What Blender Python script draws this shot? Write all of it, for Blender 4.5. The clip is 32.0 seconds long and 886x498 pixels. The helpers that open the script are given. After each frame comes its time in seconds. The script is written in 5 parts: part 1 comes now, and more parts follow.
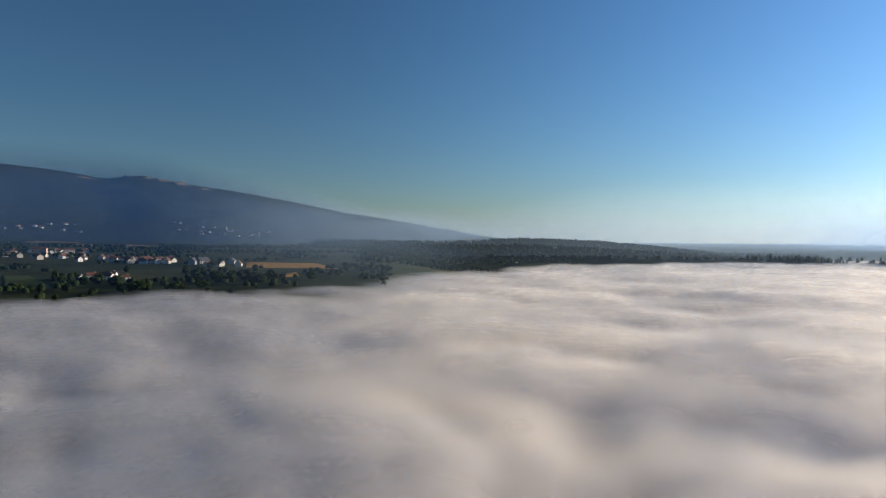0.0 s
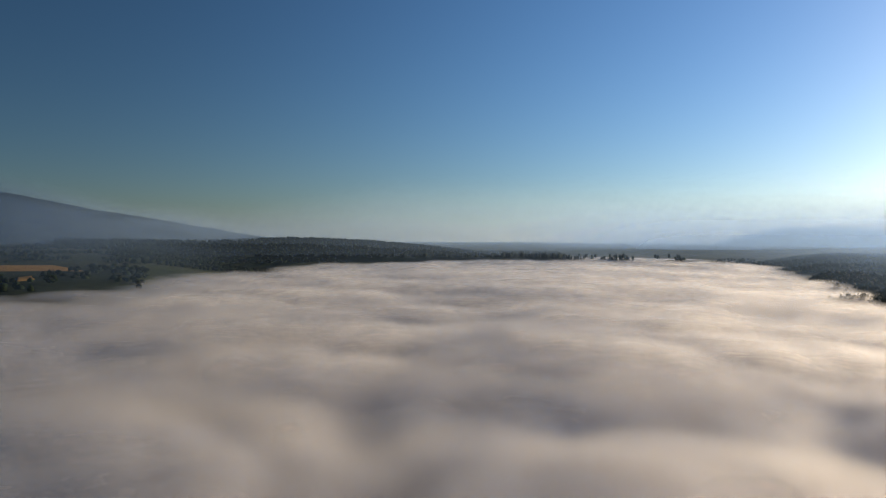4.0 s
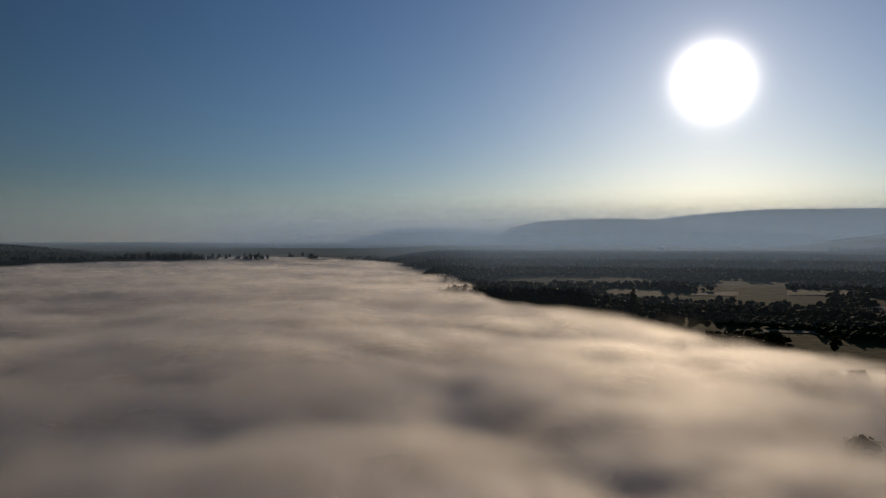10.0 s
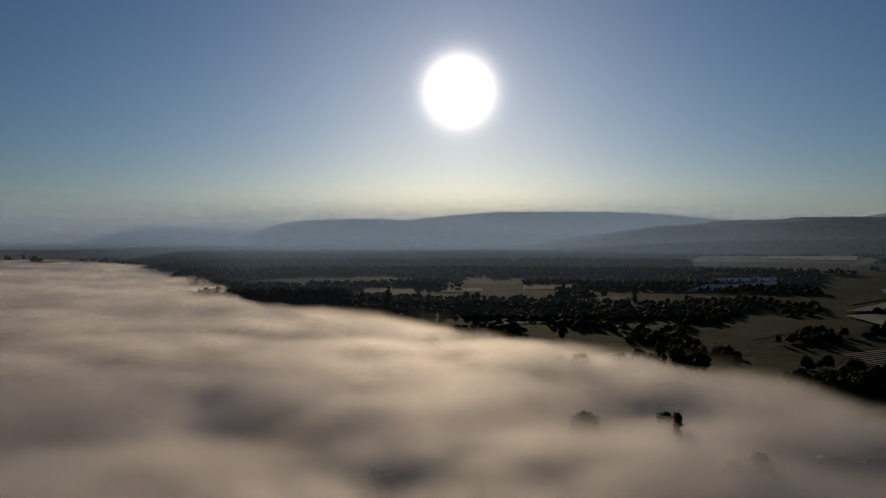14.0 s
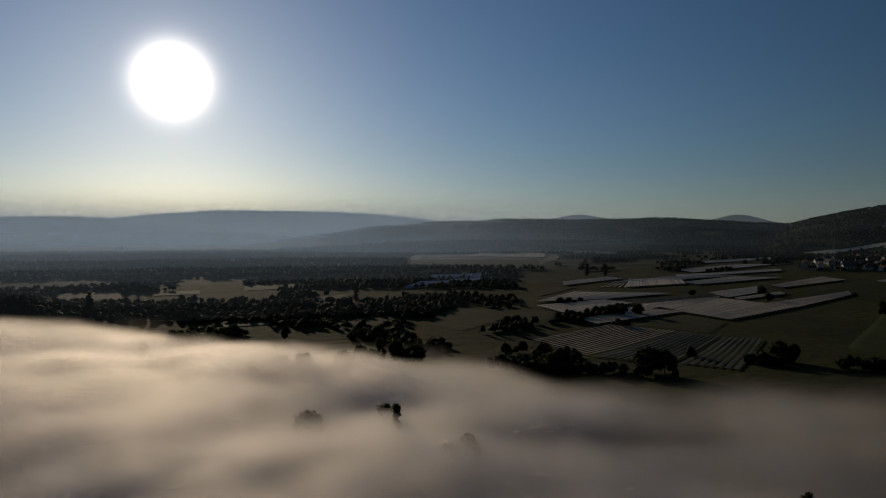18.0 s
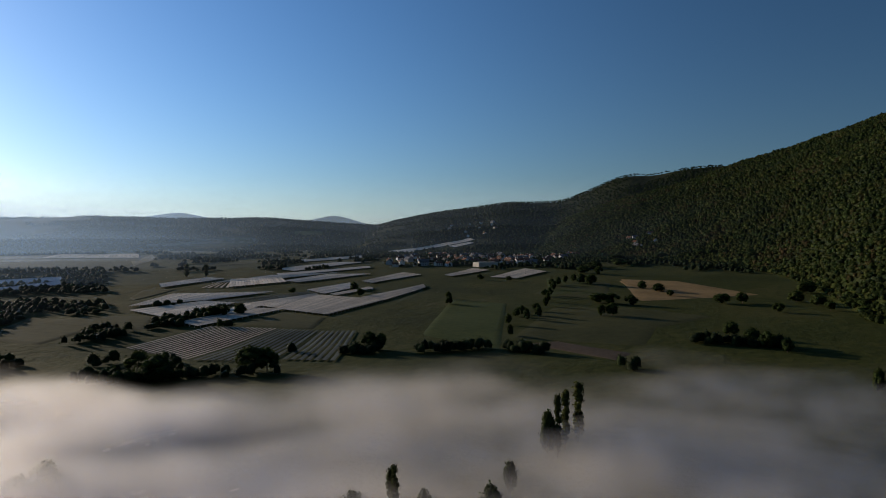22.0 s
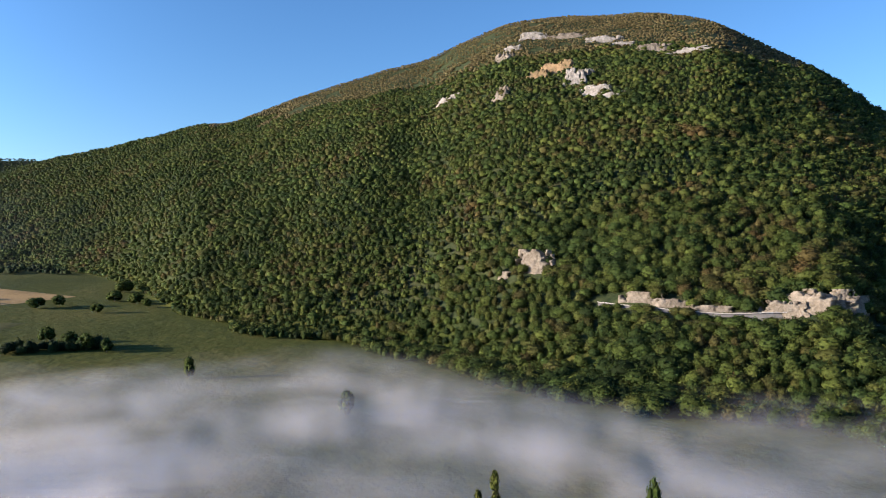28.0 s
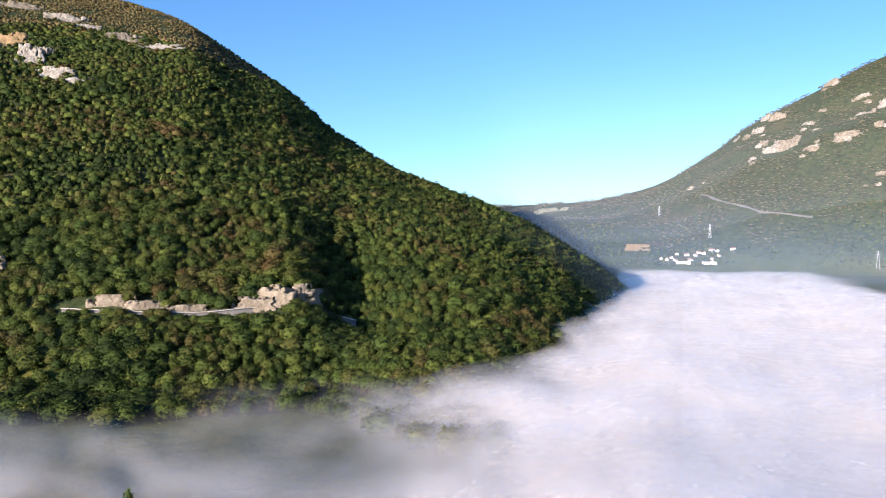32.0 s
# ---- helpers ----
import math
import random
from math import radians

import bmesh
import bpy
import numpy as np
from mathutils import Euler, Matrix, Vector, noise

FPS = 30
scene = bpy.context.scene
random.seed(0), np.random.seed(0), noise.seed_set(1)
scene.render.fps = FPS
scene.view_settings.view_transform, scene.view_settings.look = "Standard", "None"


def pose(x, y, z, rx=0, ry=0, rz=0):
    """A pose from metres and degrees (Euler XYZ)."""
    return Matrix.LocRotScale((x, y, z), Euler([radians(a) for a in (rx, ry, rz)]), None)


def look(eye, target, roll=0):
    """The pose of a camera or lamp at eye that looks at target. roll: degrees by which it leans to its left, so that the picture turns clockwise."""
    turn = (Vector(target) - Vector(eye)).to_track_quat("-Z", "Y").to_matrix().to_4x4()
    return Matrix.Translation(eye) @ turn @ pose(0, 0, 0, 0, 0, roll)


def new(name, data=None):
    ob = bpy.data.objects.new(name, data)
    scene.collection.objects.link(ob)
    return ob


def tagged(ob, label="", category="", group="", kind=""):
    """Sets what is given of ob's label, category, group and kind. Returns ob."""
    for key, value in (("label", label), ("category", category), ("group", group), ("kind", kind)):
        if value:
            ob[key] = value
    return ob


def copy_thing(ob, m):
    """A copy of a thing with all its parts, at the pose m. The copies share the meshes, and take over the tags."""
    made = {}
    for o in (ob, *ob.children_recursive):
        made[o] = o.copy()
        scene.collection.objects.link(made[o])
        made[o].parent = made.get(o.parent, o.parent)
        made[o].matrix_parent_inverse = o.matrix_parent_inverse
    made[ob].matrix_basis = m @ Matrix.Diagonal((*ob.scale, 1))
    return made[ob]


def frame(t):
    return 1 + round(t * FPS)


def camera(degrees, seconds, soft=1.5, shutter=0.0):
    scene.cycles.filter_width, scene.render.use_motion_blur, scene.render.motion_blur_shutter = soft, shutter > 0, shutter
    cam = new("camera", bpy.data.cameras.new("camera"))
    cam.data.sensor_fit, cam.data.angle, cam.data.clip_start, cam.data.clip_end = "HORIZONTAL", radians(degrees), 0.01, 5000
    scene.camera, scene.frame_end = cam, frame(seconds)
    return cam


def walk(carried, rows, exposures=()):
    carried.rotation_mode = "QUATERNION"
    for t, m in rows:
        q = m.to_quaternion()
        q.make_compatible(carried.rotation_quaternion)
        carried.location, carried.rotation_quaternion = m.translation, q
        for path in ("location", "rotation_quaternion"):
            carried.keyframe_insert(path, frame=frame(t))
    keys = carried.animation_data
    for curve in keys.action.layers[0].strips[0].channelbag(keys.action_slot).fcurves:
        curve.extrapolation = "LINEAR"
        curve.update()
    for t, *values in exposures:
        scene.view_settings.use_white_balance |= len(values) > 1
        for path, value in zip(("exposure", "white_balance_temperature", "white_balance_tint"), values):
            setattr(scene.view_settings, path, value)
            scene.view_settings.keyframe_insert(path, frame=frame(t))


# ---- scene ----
EYE = 90.0  # metres of the camera above the valley floor
cam = camera(63.98, 32.0, soft=1.0)
# seconds, heading clockwise from +y, pitch, roll, in degrees
ROWS = [
    (0, -61.78, -0.76, 0.41), (0.5, -59.76, -0.75, 0.41), (1, -57.53, -0.74, 0.38), (1.5, -55.20, -0.74, 0.35),
    (2, -52.84, -0.73, 0.33), (2.5, -50.46, -0.72, 0.31), (4.5, -40.95, -0.71, 0.30), (5, -38.58, -0.69, 0.24),
    (5.5, -36.22, -0.68, 0.22), (6, -33.83, -0.68, 0.20), (6.5, -31.38, -0.67, 0.18), (7, -28.92, -0.67, 0.17),
    (7.5, -26.46, -0.67, 0.15), (8, -24.04, -0.67, 0.13), (8.5, -21.65, -0.67, 0.12), (9, -19.22, -0.68, 0.10),
    (9.5, -16.83, -0.68, 0.08), (10, -14.45, -0.68, 0.06), (10.5, -12.06, -0.68, 0.06), (11, -9.62, -0.69, 0.03),
    (11.5, -7.18, -0.69, 0.02), (12, -4.90, -0.69, 0.02), (12.5, -2.44, -0.68, -0.00), (13, -0.00, -0.68, -0.01),
    (13.5, 2.50, -0.69, -0.02), (14, 4.98, -0.68, -0.03), (14.5, 7.44, -0.68, -0.05), (16.5, 17.50, -0.73, -0.11),
    (17, 20.18, -0.74, -0.14), (17.5, 23.45, -0.75, -0.13), (18, 27.12, -0.75, -0.13), (18.5, 30.93, -0.76, -0.13),
    (19, 34.80, -0.77, -0.14), (19.5, 38.70, -0.78, -0.14), (20, 42.62, -0.78, -0.13), (20.5, 46.57, -0.78, -0.11),
    (21, 50.52, -0.79, -0.07), (21.5, 54.46, -0.80, -0.03), (22, 58.48, -0.82, -0.00), (22.5, 62.52, -0.82, 0.03),
    (23, 66.61, -0.82, 0.06), (23.5, 70.76, -0.82, 0.09), (24, 74.90, -0.82, 0.12), (24.5, 79.09, -0.81, 0.16),
    (25, 83.40, -0.80, 0.18), (25.5, 87.75, -0.80, 0.19), (27.5, 105.26, -0.69, 0.26), (28, 109.83, -0.67, 0.24),
    (28.5, 114.64, -0.66, 0.24), (29, 119.57, -0.64, 0.27), (29.5, 124.54, -0.63, 0.31), (30, 129.67, -0.62, 0.33),
    (30.5, 134.89, -0.61, 0.33), (31, 140.15, -0.58, 0.32), (31.5, 145.41, -0.55, 0.29), (32, 150.47, -0.51, 0.25),
]
EXPOSURES = [(0.0, 0.15, 6550, 9), (4.0, -0.5, 6800, 10), (7.0, -1.25, 7050, 12), (9.0, -1.55, 7200, 13), (13.0, -1.92, 7300, 13), (17.5, -1.88, 7350, 11), (19.0, -1.65, 7200, 11),
             (21.0, -0.75, 6700, 11), (24.0, 0.25, 6300, 12), (25.5, 0.9, 6250, 12), (27.5, 1.75, 6300, 16), (32.0, 2.0, 6350, 18)]


def heading(turn, pitch, roll):
    return pose(0, 0, EYE, 90 + pitch, 0, -turn) @ pose(0, 0, 0, 0, 0, roll)


walk(cam, [(t, heading(a, p, r)) for t, a, p, r in ROWS], EXPOSURES)
scene.cycles.transparent_max_bounces = 64

# ---- sky and sun ----
SUN_TURN, SUN_UP = radians(6.3), radians(11.9)
SUN_WAY = Vector((math.sin(SUN_TURN) * math.cos(SUN_UP), math.cos(SUN_TURN) * math.cos(SUN_UP), math.sin(SUN_UP)))
world = bpy.data.worlds.new("morning_sky")
scene.world = world
world.use_nodes = True
wn, wl = world.node_tree.nodes, world.node_tree.links
wn.clear()
sky = wn.new("ShaderNodeTexSky")
sky.sky_type, sky.sun_disc = "NISHITA", False
sky.sun_elevation, sky.sun_rotation = SUN_UP, SUN_TURN
sky.altitude, sky.air_density, sky.dust_density, sky.ozone_density = 500, 1.0, 0.5, 4.2
sky_bg = wn.new("ShaderNodeBackground")
deeper = wn.new("ShaderNodeHueSaturation")
deeper.inputs["Saturation"].default_value = 1.07
wl.new(sky.outputs[0], deeper.inputs["Color"])
wl.new(deeper.outputs[0], sky_bg.inputs["Color"])
# the sun's glare: bright air close round the sun
coord = wn.new("ShaderNodeTexCoord")
dot = wn.new("ShaderNodeVectorMath")
dot.operation = "DOT_PRODUCT"
dot.inputs[1].default_value = SUN_WAY
wl.new(coord.outputs["Generated"], dot.inputs[0])


def math_node(tree, op, a, b):
    n = tree.nodes.new("ShaderNodeMath")
    n.operation = op
    for i, v in enumerate((a, b)):
        if hasattr(v, "links"):
            tree.links.new(v, n.inputs[i])
        elif v is not None:
            n.inputs[i].default_value = v
    return n.outputs[0]


above = math_node(world.node_tree, "MAXIMUM", dot.outputs["Value"], 0.0)
# thin mist in the air throws the light onwards: the sky brightens towards the sun
aureole = math_node(world.node_tree, "MULTIPLY", math_node(world.node_tree, "POWER", above, 2.3), 1.8 * 0.068)
sky_bg.inputs["Strength"].default_value = 0.068
cooler, aureole_bg, wide_sky = wn.new("ShaderNodeMix"), wn.new("ShaderNodeBackground"), wn.new("ShaderNodeAddShader")
cooler.data_type, cooler.blend_type = "RGBA", "MULTIPLY"
cooler.inputs[0].default_value, cooler.inputs[7].default_value = 1.0, (0.88, 0.97, 1.13, 1)
wl.new(deeper.outputs[0], cooler.inputs[6])
wl.new(cooler.outputs[2], aureole_bg.inputs["Color"])
wl.new(aureole, aureole_bg.inputs["Strength"])
wl.new(sky_bg.outputs[0], wide_sky.inputs[0])
wl.new(aureole_bg.outputs[0], wide_sky.inputs[1])
disc = math_node(world.node_tree, "MULTIPLY", math_node(world.node_tree, "POWER", above, 1900.0), 17.0)
ring = math_node(world.node_tree, "MULTIPLY", math_node(world.node_tree, "POWER", above, 420.0), 0.36)
glare_bg = wn.new("ShaderNodeBackground")
glare_bg.inputs["Color"].default_value = (1.0, 0.96, 0.93, 1)
wl.new(math_node(world.node_tree, "ADD", disc, ring), glare_bg.inputs["Strength"])
both = wn.new("ShaderNodeAddShader")
wl.new(wide_sky.outputs[0], both.inputs[0])
wl.new(glare_bg.outputs[0], both.inputs[1])
world_out = wn.new("ShaderNodeOutputWorld")
wl.new(both.outputs[0], world_out.inputs["Surface"])

sun_data = bpy.data.lights.new("sun", "SUN")
sun_data.energy, sun_data.angle, sun_data.color = 5.0, radians(0.6), (1.0, 0.83, 0.63)
sun = new("sun", sun_data)
sun.matrix_world = look(SUN_WAY * 1000, (0, 0, 0))

# ---- materials ----
def material(name, rough=0.9):
    m = bpy.data.materials.new(name)
    m.use_nodes = True
    b = m.node_tree.nodes["Principled BSDF"]
    b.inputs["Roughness"].default_value = rough
    b.inputs["Specular IOR Level"].default_value = 0.06
    return m, m.node_tree, b


def noise_node(tree, scale, detail=4.0, rough=0.55, vector=None):
    n = tree.nodes.new("ShaderNodeTexNoise")
    n.inputs["Scale"].default_value, n.inputs["Detail"].default_value, n.inputs["Roughness"].default_value = scale, detail, rough
    if vector is None:
        g = tree.nodes.new("ShaderNodeNewGeometry")
        vector = g.outputs["Position"]
    tree.links.new(vector, n.inputs["Vector"])
    return n.outputs["Fac"]


def ramp(tree, fac, *stops):
    r = tree.nodes.new("ShaderNodeValToRGB")
    while len(r.color_ramp.elements) < len(stops):
        r.color_ramp.elements.new(0.5)
    for e, (p, c) in zip(r.color_ramp.elements, stops):
        e.position, e.color = p, (*c, 1)
    tree.links.new(fac, r.inputs["Fac"])
    return r.outputs["Color"]


def mix(tree, fac, a, b, blend="MIX"):
    n = tree.nodes.new("ShaderNodeMix")
    n.data_type, n.blend_type = "RGBA", blend
    for i, v in ((0, fac), (6, a), (7, b)):
        if hasattr(v, "links"):
            tree.links.new(v, n.inputs[i])
        else:
            n.inputs[i].default_value = v if i == 0 else (*v, 1)
    return n.outputs[2]


def bump(tree, bsdf, fac, strength, distance):
    n = tree.nodes.new("ShaderNodeBump")
    n.inputs["Strength"].default_value, n.inputs["Distance"].default_value = strength, distance
    tree.links.new(fac, n.inputs["Height"])
    tree.links.new(n.outputs[0], bsdf.inputs["Normal"])


def speckled(name, dark, light, big, small, rough=0.9, relief=0.0, random_tint=0.0, per_island=False):
    """A surface that varies at two scales, big and small, in metres."""
    m, tree, b = material(name, rough)
    a = noise_node(tree, 1 / big, 3)
    f = noise_node(tree, 1 / small, 5, 0.65)
    blend = math_node(tree, "ADD", math_node(tree, "MULTIPLY", a, 0.5), math_node(tree, "MULTIPLY", f, 0.5))
    c = ramp(tree, blend, (0.35, dark), (0.65, light))
    if random_tint:
        if per_island:
            r = tree.nodes.new("ShaderNodeNewGeometry").outputs["Random Per Island"]
        else:
            r = tree.nodes.new("ShaderNodeObjectInfo").outputs["Random"]
        lo, hi = 1 - random_tint, 1 + random_tint
        c = mix(tree, 1.0, c, ramp(tree, r, (0.0, (lo, lo, lo)), (1.0, (hi, hi, hi))), "MULTIPLY")
    tree.links.new(c, b.inputs["Base Color"])
    if relief:
        bump(tree, b, f, 0.8, relief)
    return m


def foliage(name, *tones, single=False):
    """Leaves: a tone for each crown and each patch of wood, light and dark sprays inside it."""
    m, tree, b = material(name, 0.7)
    if single:
        r = tree.nodes.new("ShaderNodeObjectInfo").outputs["Random"]
    else:
        att = tree.nodes.new("ShaderNodeAttribute")
        att.attribute_name = "tone"
        r = att.outputs["Fac"]
    patch = noise_node(tree, 1 / 85, 3)
    pick = math_node(tree, "ADD", math_node(tree, "MULTIPLY", r, 0.55), math_node(tree, "MULTIPLY", math_node(tree, "SUBTRACT", patch, 0.32), 1.25))
    c = ramp(tree, pick, *((i / (len(tones) - 1), t) for i, t in enumerate(tones)))
    spray = tree.nodes.new("ShaderNodeNewGeometry").outputs["Random Per Island"]
    c = mix(tree, 1.0, c, ramp(tree, spray, (0.0, (0.55, 0.55, 0.55)), (1.0, (1.45, 1.45, 1.35))), "MULTIPLY")
    leaf = noise_node(tree, 1 / 0.9, 4, 0.7)
    c = mix(tree, 1.0, c, ramp(tree, leaf, (0.3, (0.65, 0.65, 0.65)), (0.7, (1.35, 1.35, 1.25))), "MULTIPLY")
    tree.links.new(c, b.inputs["Base Color"])
    bump(tree, b, leaf, 0.9, 0.6)
    lets, leafy_mix = tree.nodes.new("ShaderNodeBsdfTranslucent"), tree.nodes.new("ShaderNodeMixShader")
    tree.links.new(c, lets.inputs["Color"])
    leafy_mix.inputs[0].default_value = 0.3
    tree.links.new(b.outputs[0], leafy_mix.inputs[1])
    tree.links.new(lets.outputs[0], leafy_mix.inputs[2])
    tree.links.new(leafy_mix.outputs[0], tree.nodes["Material Output"].inputs["Surface"])
    return m


def airy(name, colour, through_share, grain=0.0, forward=0.0, shine=0.95, onward=0.0):
    """Fog or haze: a sheet as thick as its density says, that light passes and that scatters it."""
    m = bpy.data.materials.new(name)
    m.use_nodes = True
    tree = m.node_tree
    tree.nodes.clear()
    n, l = tree.nodes, tree.links
    out, clear, veil, body = n.new("ShaderNodeOutputMaterial"), n.new("ShaderNodeBsdfTransparent"), n.new("ShaderNodeMixShader"), n.new("ShaderNodeMixShader")
    diffuse, trans = n.new("ShaderNodeBsdfDiffuse"), n.new("ShaderNodeBsdfTranslucent")
    for s in (diffuse, trans):
        s.inputs["Color"].default_value = (*colour, 1)
    body.inputs[0].default_value = through_share
    l.new(diffuse.outputs[0], body.inputs[1]), l.new(trans.outputs[0], body.inputs[2])
    lit = body.outputs[0]
    if forward:  # droplets throw much of the light onwards
        gloss, both_ways = n.new("ShaderNodeBsdfGlossy"), n.new("ShaderNodeMixShader")
        gloss.inputs["Color"].default_value, gloss.inputs["Roughness"].default_value = (shine, 0.98 * shine, 0.95 * shine, 1), 0.68
        both_ways.inputs[0].default_value = forward
        l.new(lit, both_ways.inputs[1]), l.new(gloss.outputs[0], both_ways.inputs[2])
        lit = both_ways.outputs[0]
    if onward:  # light bent a little on its way through
        bent, bent_mix = n.new("ShaderNodeBsdfRefraction"), n.new("ShaderNodeMixShader")
        bent.inputs["Color"].default_value, bent.inputs["Roughness"].default_value, bent.inputs["IOR"].default_value = (*colour, 1), 0.9, 1.5
        bent_mix.inputs[0].default_value = onward
        l.new(lit, bent_mix.inputs[1]), l.new(bent.outputs[0], bent_mix.inputs[2])
        lit = bent_mix.outputs[0]
    att = n.new("ShaderNodeAttribute")
    att.attribute_name = "thickness"
    fac = att.outputs["Fac"]
    if grain:
        wisps = noise_node(tree, 1 / grain, 4, 0.6)
        curls = noise_node(tree, 3.7 / grain, 3, 0.6)
        mixed = math_node(tree, "ADD", math_node(tree, "MULTIPLY", wisps, 3.8), math_node(tree, "MULTIPLY", curls, 1.2))
        fac = math_node(tree, "MULTIPLY", fac, math_node(tree, "MAXIMUM", math_node(tree, "SUBTRACT", mixed, 1.5), 0.1))
        clip = n.new("ShaderNodeClamp")
        l.new(fac, clip.inputs[0])
        fac = clip.outputs[0]
    l.new(fac, veil.inputs[0]), l.new(clear.outputs[0], veil.inputs[1]), l.new(lit, veil.inputs[2])
    l.new(veil.outputs[0], out.inputs["Surface"])
    return m


def land():
    """Meadow and pasture, with forest floor where the land is wooded."""
    m, tree, b = material("meadow_ground", 0.95)
    patch, tuft = noise_node(tree, 1 / 160, 3), noise_node(tree, 1 / 9, 5, 0.65)
    grass = ramp(tree, math_node(tree, "ADD", math_node(tree, "MULTIPLY", patch, 0.6), math_node(tree, "MULTIPLY", tuft, 0.4)),
                 (0.38, (0.024, 0.034, 0.006)), (0.5, (0.040, 0.048, 0.009)), (0.62, (0.062, 0.061, 0.016)))
    glade, canopy = noise_node(tree, 1 / 240, 4, 0.6), noise_node(tree, 1 / 14, 4, 0.7)
    wood = ramp(tree, canopy, (0.35, (0.010, 0.018, 0.008)), (0.65, (0.038, 0.046, 0.018)))
    wood = mix(tree, ramp(tree, glade, (0.56, (0, 0, 0)), (0.66, (1, 1, 1))), wood, (0.040, 0.040, 0.019))
    att = tree.nodes.new("ShaderNodeAttribute")
    att.attribute_name = "wooded"
    tree.links.new(mix(tree, att.outputs["Fac"], grass, wood), b.inputs["Base Color"])
    bump(tree, b, canopy, 0.6, 3.0)
    return m


MEADOW = land()
FOREST = foliage("forest_leaves", (0.012, 0.021, 0.007), (0.019, 0.033, 0.010), (0.030, 0.047, 0.012), (0.048, 0.062, 0.015), (0.046, 0.044, 0.016), (0.066, 0.045, 0.019))
DARK_WOOD = foliage("dark_wood_leaves", (0.012, 0.022, 0.010), (0.022, 0.036, 0.012), (0.035, 0.048, 0.016))
BARK = speckled("bark", (0.05, 0.04, 0.03), (0.14, 0.11, 0.085), 2.0, 0.3, 0.95, 0.05)
ROCK = speckled("limestone", (0.055, 0.048, 0.036), (0.19, 0.165, 0.13), 9, 1.6, 0.95, 1.0)
FOG = airy("fog", (0.58, 0.565, 0.55), 0.5, 48, 0.88)
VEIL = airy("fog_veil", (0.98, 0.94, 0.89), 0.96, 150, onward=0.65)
# the blue of distant air is put into the colour of the haze sheets
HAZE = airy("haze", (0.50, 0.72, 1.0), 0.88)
BRIGHT_HAZE = airy("sunlit_haze", (0.46, 0.69, 1.0), 0.92)
PALE_HAZE = airy("pale_haze", (0.55, 0.68, 0.85), 0.5)

# ---- the lie of the land ----
def lattice(ix, iy, seed):
    h = (ix.astype(np.int64) * 374761393 + iy.astype(np.int64) * 668265263 + seed * 974711) & 0xFFFFFFFF
    h = ((h ^ (h >> 13)) * 1274126177) & 0xFFFFFFFF
    return ((h ^ (h >> 16)) & 0xFFFFFF) / float(0xFFFFFF)


def soft_noise(x, y, seed=0):
    x, y = np.asarray(x, float), np.asarray(y, float)
    ix, iy = np.floor(x), np.floor(y)
    u, v = x - ix, y - iy
    u, v = u * u * u * (u * (6 * u - 15) + 10), v * v * v * (v * (6 * v - 15) + 10)
    a, b = lattice(ix, iy, seed), lattice(ix + 1, iy, seed)
    c, d = lattice(ix, iy + 1, seed), lattice(ix + 1, iy + 1, seed)
    return (a * (1 - u) + b * u) * (1 - v) + (c * (1 - u) + d * u) * v


def layered(x, y, octaves=4, seed=0, gain=0.5):
    total, amp, norm = 0.0, 1.0, 0.0
    for k in range(octaves):
        total = total + amp * soft_noise(x * 2 ** k + 17.3 * k, y * 2 ** k - 9.1 * k, seed + k)
        norm, amp = norm + amp, amp * gain
    return total / norm - 0.5


def smooth(e0, e1, v):
    u = np.clip((v - e0) / (e1 - e0), 0, 1)
    return u * u * (3 - 2 * u)


def eased(a, pairs, falls=False):
    """A value by heading, through (heading, value) pairs, with the corners eased."""
    xs, ys = np.array([p[0] for p in pairs], float), np.array([p[1] for p in pairs], float)
    if falls:
        xs, ys = np.r_[xs[0] - 6, xs, xs[-1] + 6], np.r_[-6.0, ys, -6.0]
    return sum(np.interp(a + o, xs, ys) for o in (-0.9, -0.3, 0.3, 0.9)) / 4


def rise(angle, dist):
    return EYE + dist * np.tan(np.radians(angle))


# each crest: (heading, distance, angle above the eye's level); each foot: (heading, distance)
VUACHE_CREST = [(62, 2500, -3), (68, 2450, 1.5), (72, 2400, 3.0), (77, 2300, 4.2), (81, 2200, 5.65), (86, 2100, 7.1), (91, 1950, 8.85),
                (93, 1930, 8.9), (98, 1850, 11.15), (105, 1750, 13.5), (108, 1700, 14.1), (111.4, 1650, 15.7), (115, 1600, 17.05), (119, 1600, 17.35),
                (126, 1560, 17.3), (130, 1480, 16.6), (133.6, 1400, 14.8), (137.3, 1300, 12.6), (141.9, 1150, 8.85), (146.6, 1080, 6.1),
                (151, 1040, 4.35), (155.7, 1000, 2.7), (160.2, 1000, 0.0), (163, 1050, -1.8), (165.5, 1150, -4.0), (170, 1300, -6)]
VUACHE_FOOT = [(62, 2000), (72, 1750), (80, 1500), (84, 1300), (90, 810), (97, 680), (108, 580), (115, 480), (125, 420), (142, 400), (148, 355), (152, 350), (156, 375), (160, 440), (163, 640), (166, 950), (170, 1200)]
GAP_CREST = [(140, 1.5), (150, 2.6), (154.8, 2.95), (160.7, 3.25), (163.7, 3.6), (167.9, 4.75), (171.2, 6.9), (173.9, 9.0), (178, 10.9), (182.3, 12.9), (192, 15), (203, 13), (217, 7), (232, 1.5), (245, -2)]
HOLLOW_CREST = [(52, 0.6), (54.3, 1.4), (58.3, 2.15), (63.7, 2.9), (68, 2.95), (70.5, 4.0), (73, 5.1), (74.6, 4.85), (77.2, 5.4), (80.7, 5.6), (90, 5.5), (100, 3)]
